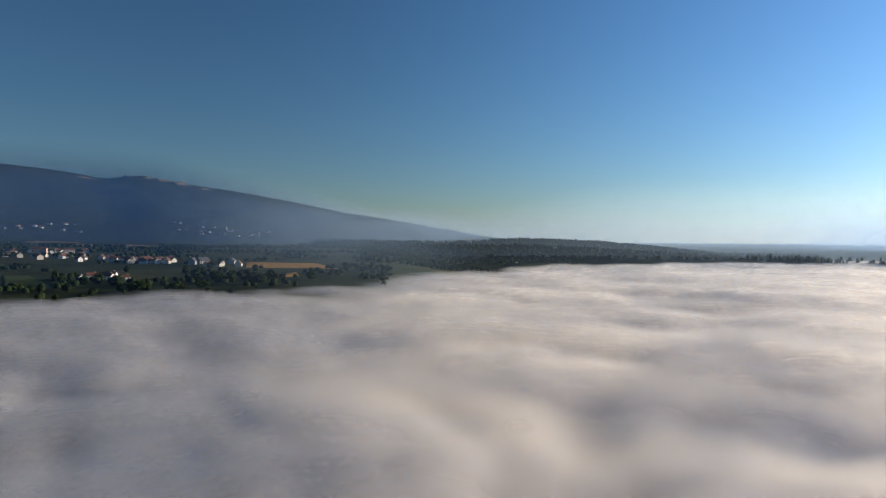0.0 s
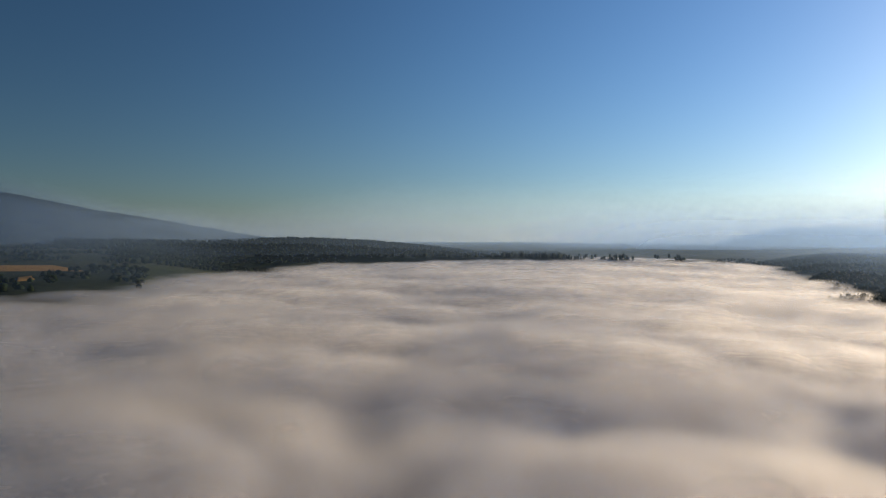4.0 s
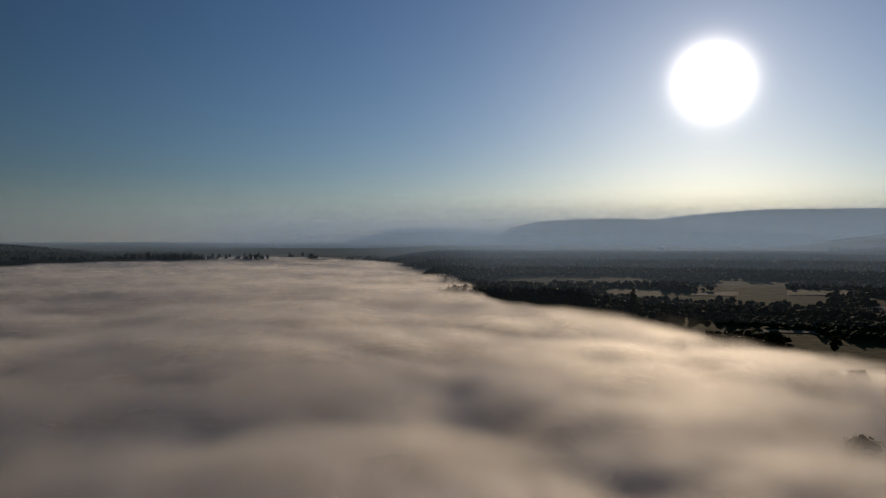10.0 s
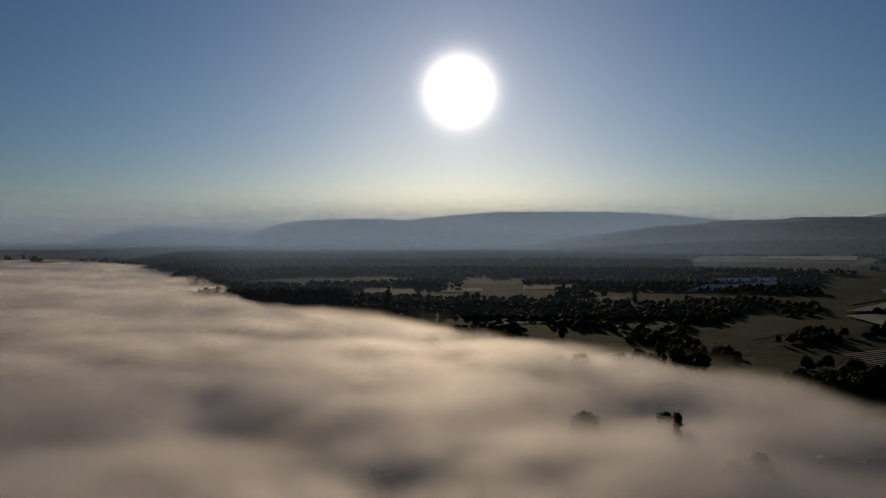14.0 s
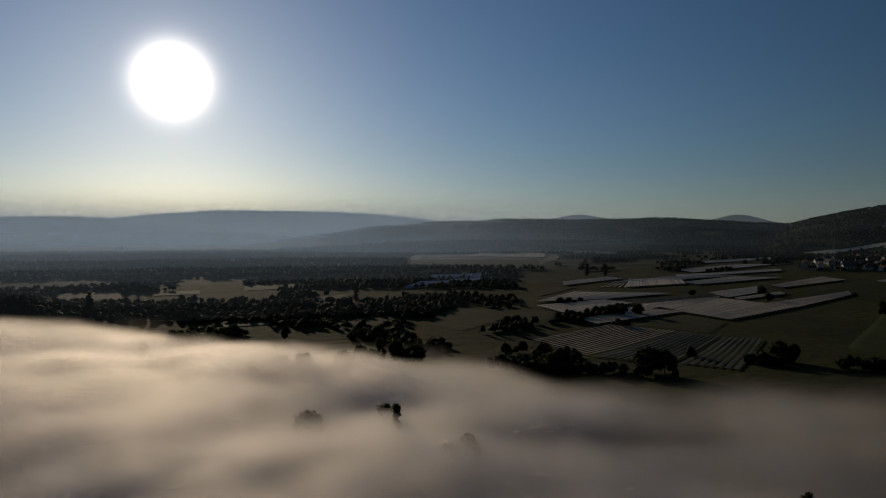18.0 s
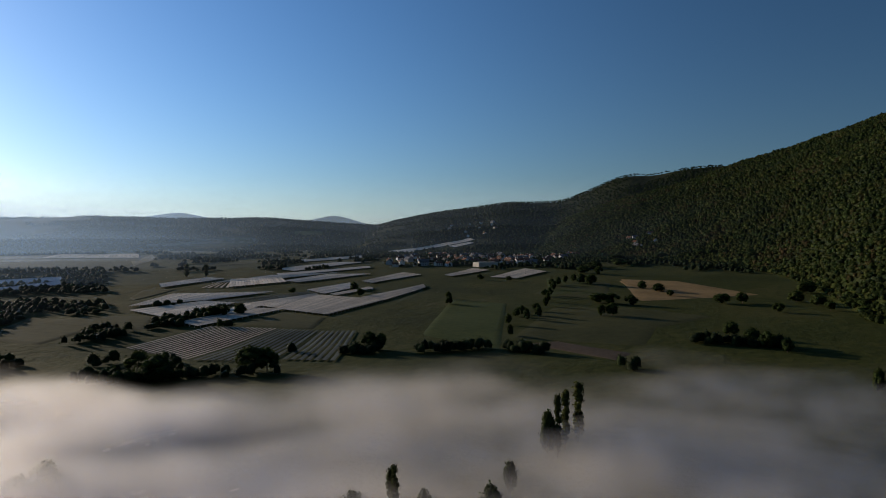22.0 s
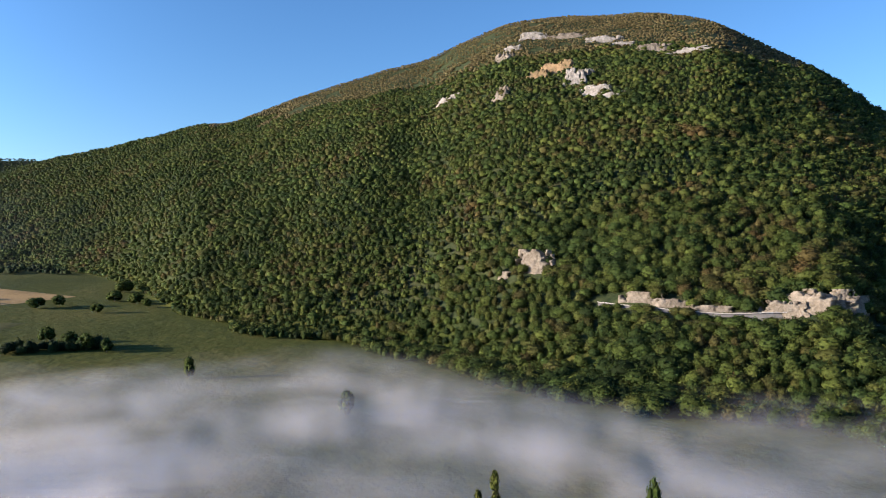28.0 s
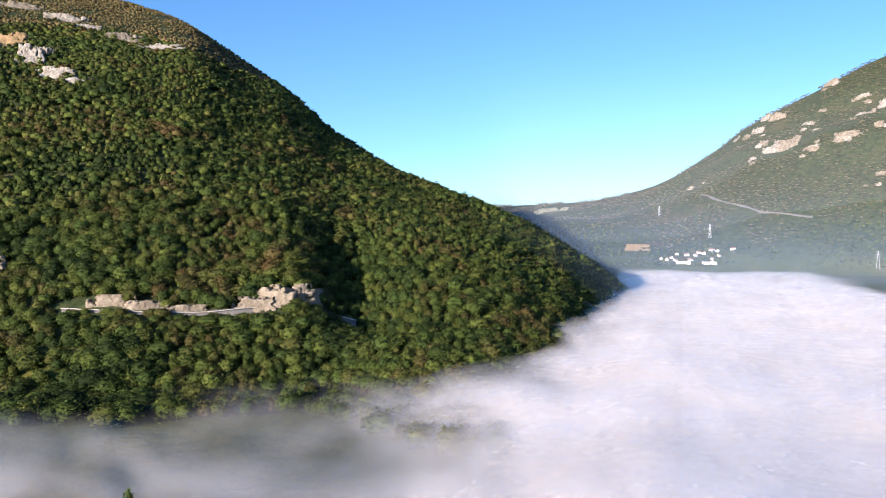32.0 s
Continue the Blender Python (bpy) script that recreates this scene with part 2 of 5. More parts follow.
NEAR_RIDGE = [(10, -0.6), (17, 0.3), (21, 0.95), (24.7, 1.3), (31.9, 1.62), (38.3, 1.5), (44.6, 1.62), (51.1, 1.15), (56, 1.0), (64, 1.2), (75, 0.5), (85, -1)]
FAR_RANGE = [(-6, 0.2), (-2, 1.2), (2.1, 1.78), (5.3, 2.2), (9.8, 2.52), (17.9, 2.45), (22.3, 2.2), (28.3, 1.45), (33, 0.6)]
MID_RANGE = [(-10.4, 0.2), (-10, 0.75), (-9, 1.1), (-6.5, 1.72), (-4, 1.84), (-2, 1.92), (2.1, 1.74), (6, 1.5), (12, 1.1), (20, 0.5)]
LAST_RANGE = [(-23, -0.2), (-20.3, 0.5), (-18.2, 1.15), (-13.6, 1.1), (-10.2, 0.9), (-6, 0.5), (24, 0.6), (28.3, 1.35), (30.1, 1.6), (33, 1.7), (36.4, 1.75), (37.4, 2.15), (38.8, 2.1), (39.5, 1.75),
              (44, 1.4), (48, 1.45), (49.2, 2.05), (50.2, 2.0), (51.4, 1.5), (54, 0.9), (56, 0.5)]
JURA_CREST = [(-140, 3), (-120, 6.5), (-105, 5.6), (-93.8, 5.05), (-90.4, 4.75), (-87.9, 4.4), (-86.4, 4.25), (-85.6, 4.7), (-84.7, 4.62), (-83.3, 4.35), (-78.8, 3.7),
              (-72.8, 2.7), (-67.4, 1.7), (-62.9, 1.1), (-59.2, 0.45), (-56, 0.0), (-50, -0.3)]
DARK_HILL = [(-100, -0.9), (-80, -0.55), (-70, -0.25), (-61, -0.2), (-54.5, -0.03), (-50, -0.18), (-45, -0.6), (-41.2, -1.05), (-38.5, -1.35), (-34, -2.0)]


def height(x, y):
    """Height of the ground, without the trees."""
    r, a = np.hypot(x, y), np.degrees(np.arctan2(x, y))
    a = np.where(a < -150, a + 360, a)  # headings run from -150 to 210
    low = smooth(-68, -56, a) * smooth(-14, -22, a)
    gap = smooth(158, 166, a)
    west = smooth(-55, -72, a)
    z = np.interp(r, [0, 600, 1000, 1500, 2200, 3200, 5200], [0, 0, 15, 38, 52, 66, 80])
    z = z * (1 - west) + west * np.interp(r, [0, 450, 750, 1000, 1900, 2600, 5200], [0, 4, 27, 38, 60, 66, 70])
    z = z * (1 - low) + low * np.interp(r, [0, 1500, 2300, 3200, 5200], [0, 0, 18, 50, 82])
    z = z * (1 - gap) + gap * np.interp(r, [0, 1300, 1800, 2400, 5200], [0, 0, 20, 42, 90])
    # two low wooded spits that reach into the fog
    z = z + 14 * np.exp(-((r - 885) / 60) ** 2) * smooth(-17.5, -13, a) * smooth(2, -5, a)
    z = z + 13 * np.exp(-((r - 655) / 50) ** 2) * smooth(-15, -11, a) * smooth(0, -6, a)
    z = z + 5 * layered(x / 420, y / 420, 3, 5) * smooth(500, 1200, r)

    def ridge(z, crest, dist, foot, curve, back, rough, seed):
        top = rise(crest, dist)
        u = (r - foot) / np.maximum(dist - foot, 1)
        up = np.clip(u, 0, 1)
        up = up * (1 - curve) + curve * np.sin(up * math.pi / 2)
        shape = np.where(r <= dist, up, np.maximum(0, 1 - (r - dist) / back))
        rel = layered(x / 190, y / 190, 4, seed) * rough * np.clip(u, 0, 1) * np.clip(4 * (1 - u), 0.12, 1)
        base = np.interp(r, [0, 600, 1500, 5000], [0, 0, 30, 60])
        h = base + (top - base) * shape + rel * (shape > 0)
        return np.where((shape > 0) & (h > z), h, z)

    z = ridge(z, eased(a, DARK_HILL, True), 2700, 2150, 0.5, 1500, 10, 31)
    z = ridge(z, eased(a, JURA_CREST, True), 4550, 2500, -0.25, 3000, 130, 41)
    z = ridge(z, eased(a, LAST_RANGE, True), 4860, 4600, 0.3, 2000, 20, 56)
    z = ridge(z, eased(a, FAR_RANGE, True), 4600, 4150, 0.3, 500, 40, 51)
    z = ridge(z, eased(a, MID_RANGE, True), 4050, 3450, 0.3, 500, 40, 53)
    z = ridge(z, eased(a, NEAR_RIDGE, True), 3100, 2250, 0.35, 1300, 24, 61)
    z = ridge(z, eased(a, HOLLOW_CREST, True), 3000, 2000, 0.2, 1500, 40, 71)
    z = ridge(z, eased(a, GAP_CREST, True), 3000, 1850, 0.1, 2500, 110, 81)
    vd = eased(a, [(p[0], p[1]) for p in VUACHE_CREST])
    vc = eased(a, [(p[0], p[2]) for p in VUACHE_CREST])
    inside = (a > 62) & (a < 170)
    z2 = ridge(z, vc - np.degrees((4 + 5 * smooth(124, 134, a)) / vd), vd, eased(a, VUACHE_FOOT), 0.22, 900, 46, 91)
    # a spur above the road, with a shaded gully behind it, and two shallow gullies on the long slope
    up_slope = smooth(430, 500, r) * smooth(760, 560, r)
    z2 = z2 + up_slope * (9 * np.exp(-((a - 138.5 + (r - 520) / 90) / 2.2) ** 2) - 15 * np.exp(-((a - 144.0 + (r - 520) / 110) / 2.6) ** 2))
    z2 = z2 + smooth(700, 900, r) * smooth(1500, 1250, r) * 9 * (np.exp(-((a - 103) / 2.5) ** 2) - np.exp(-((a - 108) / 2.5) ** 2) - np.exp(-((a - 97) / 2.0) ** 2) + np.exp(-((a - 131) / 2.0) ** 2))
    return np.where(inside, z2, z)


def fast_mesh(name, verts, faces):
    """A mesh from arrays: verts n x 3, faces m x 3 or m x 4."""
    me = bpy.data.meshes.new(name)
    n, k = faces.shape
    me.vertices.add(len(verts))
    me.vertices.foreach_set("co", np.asarray(verts, np.float32).ravel())
    me.loops.add(n * k)
    me.loops.foreach_set("vertex_index", np.asarray(faces, np.int32).ravel())
    me.polygons.add(n)
    me.polygons.foreach_set("loop_start", np.arange(0, n * k, k, dtype=np.int32))
    me.update(calc_edges=True)
    return me


def shade(me, on=True):
    me.polygons.foreach_set("use_smooth", np.full(len(me.polygons), on))
    me.update()


def grid_quads(n, m):
    i = np.arange(n * m).reshape(n, m)
    return np.stack([i[:-1, :-1], i[1:, :-1], i[1:, 1:], i[:-1, 1:]], -1).reshape(-1, 4)


def set_density(me, values):
    att = me.attributes.new("thickness", "FLOAT", "POINT")
    att.data.foreach_set("value", np.asarray(values, np.float32).ravel())


def rings(turns, dists):
    """A grid of headings and distances round the camera, with its faces; z is yet to be given."""
    A, R = np.meshgrid(np.radians(turns), dists, indexing="ij")
    x, y = np.sin(A) * R, np.cos(A) * R
    n, m = A.shape
    i = np.arange(n * m).reshape(n, m)
    f = np.stack([i[:-1, :-1], i[:-1, 1:], i[1:, 1:], i[1:, :-1]], -1).reshape(-1, 4)
    return x, y, f


TURNS = np.concatenate([np.arange(-150, -96, 3.0), np.arange(-96, 186, 0.5), np.arange(186, 211, 3.0)])
TURNS[-1] = 210.0
gx, gy, gf = rings(TURNS, np.concatenate([[0.002], np.geomspace(60, 4930, 210)]))
gz = height(gx, gy)
ground_mesh = fast_mesh("ground", np.stack([gx, gy, gz], -1).reshape(-1, 3), gf[:, ::-1])
shade(ground_mesh)
wooded = smooth(8, 30, gz - np.interp(np.hypot(gx, gy), [0, 600, 1000, 1500, 2200, 3200, 5200], [0, 0, 15, 38, 52, 66, 80]))
att = ground_mesh.attributes.new("wooded", "FLOAT", "POINT")
att.data.foreach_set("value", np.asarray(wooded, np.float32).ravel())
ground_mesh.materials.append(MEADOW)
ground = tagged(new("ground", ground_mesh), "dark meadow ground rising into wooded mountains", "ground", kind="structure")

# ---- the sea of fog ----
FOG_EDGE = [(-150, -5), (-93.8, -4.35), (-88.6, -4.1), (-83, -3.8), (-76.7, -3.75), (-70, -2.9), (-63, -2.4), (-52, -1.85), (-41.4, -1.4), (-36, -1.12), (-26, -1.12), (-21, -1.25), (-17, -1.8),
            (-14, -2.15), (-13, -2.6), (-10, -4.2), (-7.6, -4.8), (-2.5, -5.55), (3.9, -6.0), (9.8, -6.4), (18.4, -7.5), (26, -8.4), (32, -9.0), (36, -10.8), (45, -11.2),
            (54, -10.6), (63, -10.2), (70, -9.9), (76.4, -8.7), (89, -7.8), (98, -8.6), (108, -9.4), (115, -11.4), (124, -12.3), (132, -12.2), (142, -11.5),
            (148.5, -9.5), (155.8, -8), (160, -4.6), (164, -2.0), (168, -1.75), (177, -1.65), (182, -2.7), (210, -5)]
FOG_TOP = [(-150, 34), (-60, 37), (-32, 36.5), (-22, 34.5), (-10, 31), (0, 28), (10, 25.5), (25, 21.5), (40, 19), (60, 17), (90, 16), (112, 15), (135, 19), (148, 20), (160, 27), (168, 33), (210, 34)]


def billows(x, y, size, seed):
    """Round heaps about size apart, with soft hollows between: 0 on the heaps, down to about -0.5."""
    x, y = x / size, y / size
    ix, iy = np.floor(x), np.floor(y)
    total = 0.0
    for dx in (-1, 0, 1):
        for dy in (-1, 0, 1):
            jx, jy = ix + dx, iy + dy
            px_, py_ = jx + 0.1 + 0.8 * lattice(jx, jy, seed), jy + 0.1 + 0.8 * lattice(jx, jy, seed + 1)
            lift = 0.35 * lattice(jx, jy, seed + 2)
            total = total + np.exp(-7.0 * ((x - px_) ** 2 + (y - py_) ** 2 + lift))
    return np.log(total + 1e-9) / 7.0


# dark hollows in the fog: heading, distance, half length and half width in metres, way it runs, depth
HOLLOWS = [(-47.5, 160, 34, 9, -20, 0.75), (-49.5, 235, 45, 12, -52, 0.7), (-45, 268, 30, 10, 30, 0.35), (-56, 430, 60, 30, -40, 0.6), (-62, 260, 45, 16, -80, 0.45), (-75, 330, 60, 22, 60, 0.4), (-36, 330, 40, 13, 70, 0.45),
           (-24, 255, 46, 14, 60, 0.15), (-8, 250, 50, 13, 80, 0.12), (4, 205, 36, 14, 60, 0.2), (13, 215, 32, 13, 60, 0.25), (20, 330, 36, 14, 70, 0.4), (36, 288, 50, 15, 95, 0.9), (46, 300, 36, 14, 100, 0.7),
           (88, 215, 36, 14, 130, 0.5), (104, 270, 40, 16, 150, 0.35)]


def hollowed(x, y):
    x, y = x + 26 * layered(x / 50, y / 50, 3, 311), y + 26 * layered(x / 50, y / 50, 3, 312)
    total = 0.0
    for turn, dist, length, width, way, depth in HOLLOWS:
        dx, dy = x - dist * math.sin(math.radians(turn)), y - dist * math.cos(math.radians(turn))
        c, d = math.sin(math.radians(way)), math.cos(math.radians(way))
        total = total + depth * np.exp(-((dx * c + dy * d) / length) ** 2 - ((dx * d - dy * c) / width) ** 2)
    return np.clip(total, 0, 1)


FOG_BODY = [(-150, 1.3), (-60, 1.3), (0, 1.25), (24, 1.25), (36, 0.8), (60, 0.45), (100, 0.28), (140, 0.32), (152, 0.6), (165, 1.1), (210, 1.1)]


def fog_top(x, y):
    r, a = np.hypot(x, y), np.degrees(np.arctan2(x, y))
    a = np.where(a < -150, a + 360, a)
    top = eased(a, FOG_TOP)
    swell = smooth(20, 120, r)
    u, v = x + 60 * layered(x / 110, y / 110, 3, 2), y + 60 * layered(x / 110, y / 110, 3, 4)
    calm = 0.45 + 1.5 * np.clip(layered(x / 260, y / 260, 2, 37) + 0.3, 0, 0.8)  # billows here, smooth stretches there
    z = top + 3 + 0.42 * swell * (26 * calm * billows(u, v, 120, 7) + 13 * calm * billows(u + 19, v, 52, 17) + 6 * smooth(1100, 400, r) * billows(u, v - 7, 24, 27) + 14 * layered(u / 300, v / 240, 2, 3))
    z = np.maximum(z, 0.6 * top + 0.25 * (z - 0.6 * top))
    edge_r = (1.07 + 0.16 * smooth(95, 115, a) * smooth(158, 148, a)) * (EYE - top) / np.tan(np.radians(-eased(a, FOG_EDGE)))
    ragged = 1 + 0.34 * layered(x / 80, y / 80, 4, 12, 0.6)
    soft = smooth(30, 60, a) * smooth(160, 150, a)
    edge = smooth(1.06 + 0.24 * soft, 0.78 - 0.14 * soft, r / (edge_r * ragged))
    return z, edge


fog_turns = np.concatenate([np.arange(-150, -97, 3.0), np.arange(-97, 186, 0.95), np.arange(186, 211, 3.0)])
fx, fy, ff = rings(fog_turns, np.concatenate([[0.002], np.geomspace(110, 3000, 165)]))
fz, fedge = fog_top(fx, fy)
under = height(fx, fy)
hole = hollowed(fx, fy)
ft = np.degrees(np.arctan2(fx, fy))
ft = np.where(ft < -150, ft + 360, ft)
body = eased(ft, FOG_BODY)
fog_bank = tagged(new("fog_bank"), "pale grey morning fog filling the valley below the hills", "fog", kind="stuff")
for k, (drop, thick) in enumerate(((0, 0.10), (1.3, 0.13), (2.8, 0.17), (4.5, 0.21), (6.4, 0.26), (8.6, 0.32), (11.2, 0.38), (14.2, 0.46), (18, 0.56), (23, 0.75))):
    z = fz - drop - 9 * (1 - fedge) - 5 * hole + 0.5 * drop * layered(fx / 70, fy / 70, 2, 60)
    dens = (1 - (1 - thick) ** (body * (1.1 - 0.3 * smooth(80, 100, ft) - 0.68 * smooth(-88, -55, ft) * smooth(90, 62, ft)))) * fedge ** (1.9 - 0.08 * k) * (1 - 0.8 * hole) * smooth(0.3, 4, z - under)
    z = np.maximum(z, under + 0.4)
    keep = dens.reshape(-1)[ff].max(1) > 0.004
    me = fast_mesh("fog_sheet", np.stack([fx, fy, z], -1).reshape(-1, 3), ff[keep][:, ::-1])
    shade(me)
    set_density(me, dens)
    me.materials.append(FOG)
    sheet = new("fog_sheet", me)
    sheet.parent = fog_bank

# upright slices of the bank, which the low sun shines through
# ringed round the camera and thinned by heading, to fit its view
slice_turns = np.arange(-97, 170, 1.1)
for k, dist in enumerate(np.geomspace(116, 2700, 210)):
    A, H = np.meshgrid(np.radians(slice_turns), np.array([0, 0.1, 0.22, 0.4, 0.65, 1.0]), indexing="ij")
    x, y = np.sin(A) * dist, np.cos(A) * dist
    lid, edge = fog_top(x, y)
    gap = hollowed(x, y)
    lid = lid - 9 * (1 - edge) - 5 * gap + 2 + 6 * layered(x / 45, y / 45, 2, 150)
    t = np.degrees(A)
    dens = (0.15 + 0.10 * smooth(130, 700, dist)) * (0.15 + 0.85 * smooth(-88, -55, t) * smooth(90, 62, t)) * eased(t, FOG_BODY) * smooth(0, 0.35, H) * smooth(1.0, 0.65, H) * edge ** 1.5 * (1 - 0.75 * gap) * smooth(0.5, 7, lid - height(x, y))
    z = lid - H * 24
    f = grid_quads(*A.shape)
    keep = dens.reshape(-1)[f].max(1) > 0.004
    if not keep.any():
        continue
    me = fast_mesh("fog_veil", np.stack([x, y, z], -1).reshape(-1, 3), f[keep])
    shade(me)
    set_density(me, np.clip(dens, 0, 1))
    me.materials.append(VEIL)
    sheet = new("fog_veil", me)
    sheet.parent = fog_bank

# ---- haze over the plain ----
haze_air = tagged(new("morning_haze"), "thin blue morning haze over the distant plain", "haze", kind="stuff")
# rings round the camera, their thickness tuned by heading to fit its view
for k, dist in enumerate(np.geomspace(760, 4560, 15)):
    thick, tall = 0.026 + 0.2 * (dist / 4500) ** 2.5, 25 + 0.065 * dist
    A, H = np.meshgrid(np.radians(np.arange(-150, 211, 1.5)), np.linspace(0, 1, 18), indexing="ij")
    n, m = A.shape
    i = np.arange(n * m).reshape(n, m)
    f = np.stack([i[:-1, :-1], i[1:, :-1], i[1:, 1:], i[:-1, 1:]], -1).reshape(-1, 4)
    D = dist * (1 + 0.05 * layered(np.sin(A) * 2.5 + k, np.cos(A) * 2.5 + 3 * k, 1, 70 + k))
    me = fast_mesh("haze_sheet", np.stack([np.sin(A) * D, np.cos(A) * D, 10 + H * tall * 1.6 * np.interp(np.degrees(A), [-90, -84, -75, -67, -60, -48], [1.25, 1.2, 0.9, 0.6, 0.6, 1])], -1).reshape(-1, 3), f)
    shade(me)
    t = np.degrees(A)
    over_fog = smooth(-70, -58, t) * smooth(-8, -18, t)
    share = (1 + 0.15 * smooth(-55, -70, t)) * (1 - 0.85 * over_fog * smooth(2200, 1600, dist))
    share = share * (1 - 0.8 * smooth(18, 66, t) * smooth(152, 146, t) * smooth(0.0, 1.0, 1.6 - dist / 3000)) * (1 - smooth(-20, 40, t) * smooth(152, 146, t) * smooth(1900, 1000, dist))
    sunward = smooth(-34, -22, t) * smooth(62, 50, t)  # blue haze thinned towards the far ranges below the sun, to fit the view
    share = share * (1 - 0.3 * sunward) + 2.2 * smooth(-52, -60, t) * (2600 < dist < 2800)
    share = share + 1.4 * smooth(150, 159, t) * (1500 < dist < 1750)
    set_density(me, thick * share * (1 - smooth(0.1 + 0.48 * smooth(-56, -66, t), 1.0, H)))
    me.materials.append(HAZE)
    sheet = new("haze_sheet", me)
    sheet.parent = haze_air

# mist sheets that the sun lights up, thickened by heading towards the far ranges
for dist, thick in ((1150, 0.04), (1400, 0.08), (1700, 0.13), (2050, 0.19), (2500, 0.24), (2950, 0.28), (3380, 0.38), (3800, 0.36), (4330, 0.4), (4720, 0.55)):
    A, H = np.meshgrid(np.radians(np.arange(-48, 70, 1.5)), np.linspace(0, 1, 12), indexing="ij")
    t = np.degrees(A)
    D = dist * (1 + 0.01 * layered(t / 9, 0 * t, 2, 90))
    me = fast_mesh("haze_sheet", np.stack([np.sin(A) * D, np.cos(A) * D, 5 + H * (60 + 0.075 * dist)], -1).reshape(-1, 3), grid_quads(*A.shape))
    shade(me)
    set_density(me, thick * (smooth(-24, -8, t) if dist < 3300 else smooth(-40, -24, t)) * smooth(48, 16, t) * (1 - smooth(0.15, 1.0, H)))
    me.materials.append(BRIGHT_HAZE)
    sheet = new("haze_sheet", me)
    sheet.parent = haze_air

# paler haze sheets set before the mountain across the gorge, which the sun shines upon
for dist, thick in ((1700, 0.028), (2100, 0.032), (2500, 0.028)):
    A, H = np.meshgrid(np.radians(np.arange(150, 200, 1.5)), np.linspace(0, 1, 12), indexing="ij")
    me = fast_mesh("haze_sheet", np.stack([np.sin(A) * dist, np.cos(A) * dist, 5 + H * 0.32 * dist], -1).reshape(-1, 3), grid_quads(*A.shape))
    shade(me)
    set_density(me, thick * smooth(151, 158, np.degrees(A)) * (1 - smooth(0.2, 1.0, H)))
    me.materials.append(PALE_HAZE)
    sheet = new("haze_sheet", me)
    sheet.parent = haze_air

# ---- woods ----
def blob():
    bm = bmesh.new()
    bmesh.ops.create_icosphere(bm, subdivisions=1, radius=1.0)
    v = np.array([tuple(p.co) for p in bm.verts])
    f = np.array([[q.index for q in p.verts] for p in bm.faces])
    bm.free()
    return v, f


ICO_V, ICO_F = blob()


def leaf_sprays(points, ways, size, rng, bent=True):
    """A small leaf spray (two triangles where bent, else one) at each point, roughly square to its way."""
    n = len(points)
    ways = ways + rng.normal(0, 0.55, (n, 3))
    ways /= np.linalg.norm(ways, axis=1, keepdims=True)
    side = np.cross(ways, rng.normal(0, 1, (n, 3)))
    side /= np.linalg.norm(side, axis=1, keepdims=True)
    other = np.cross(ways, side)
    s = size * rng.uniform(0.6, 1.3, (n, 1))
    if not bent:
        v = np.stack([points + side * s, points + other * s * 1.2, points - (side + other * 0.5) * s], 1).reshape(-1, 3)
        return v, np.arange(n)[:, None] * 3 + (0, 1, 2)
    corners = [points + side * s, points + other * s * 0.7 + ways * s * 0.25, points - side * s, points - other * s * 0.7 + ways * s * 0.25]
    v = np.stack(corners, 1).reshape(-1, 3)
    k = np.arange(n)[:, None] * 4
    return v, np.concatenate([k + (0, 1, 2), k + (0, 2, 3)])


def dome(finer):
    bm = bmesh.new()
    bmesh.ops.create_icosphere(bm, subdivisions=2 if finer else 1, radius=1.0)
    low = [f for f in bm.faces if f.calc_center_median().z < -0.55]
    bmesh.ops.delete(bm, geom=low, context="FACES")
    bm.verts.index_update()
    v = np.array([tuple(p.co) for p in bm.verts])
    f = np.array([[q.index for q in p.verts] for p in bm.faces])
    bm.free()
    return v, f


DOMES = dome(False), dome(True)


def crown_kind(lumps, seed, tall=1.0, sprays=0, spray=0.09, finer=False):
    """A round crown with lumps on it and leaf sprays, one unit wide, its foot at 0: vertices and faces."""
    rng = np.random.RandomState(seed)
    v, f = DOMES[finer]
    knobs = rng.normal(0, 1, (lumps, 3)) + (0, 0, 0.35)
    knobs /= np.linalg.norm(knobs, axis=1, keepdims=True)
    near = np.exp(-(np.arccos(np.clip(v @ knobs.T, -1, 1)) / 0.48) ** 2) * rng.uniform(0.6, 1.2, lumps)
    r = 0.33 + 0.15 * near.max(1) + rng.uniform(-0.03, 0.03, len(v))
    stretch = np.array((rng.uniform(0.85, 1.15), rng.uniform(0.85, 1.15), 1.0))
    out = v * r[:, None] * stretch
    out[:, 2] = (out[:, 2] + 0.38) * 1.12 * tall
    fs, vs = [f], [out]
    if sprays:
        which = rng.randint(0, len(v), sprays)
        v2, f2 = leaf_sprays(out[which] + v[which] * rng.uniform(-0.02, 0.09, (sprays, 1)) + rng.normal(0, 0.05, (sprays, 3)), v[which], spray, rng, False)
        vs.append(v2)
        fs.append(f2 + len(v))
    return np.concatenate(vs), np.concatenate(fs)


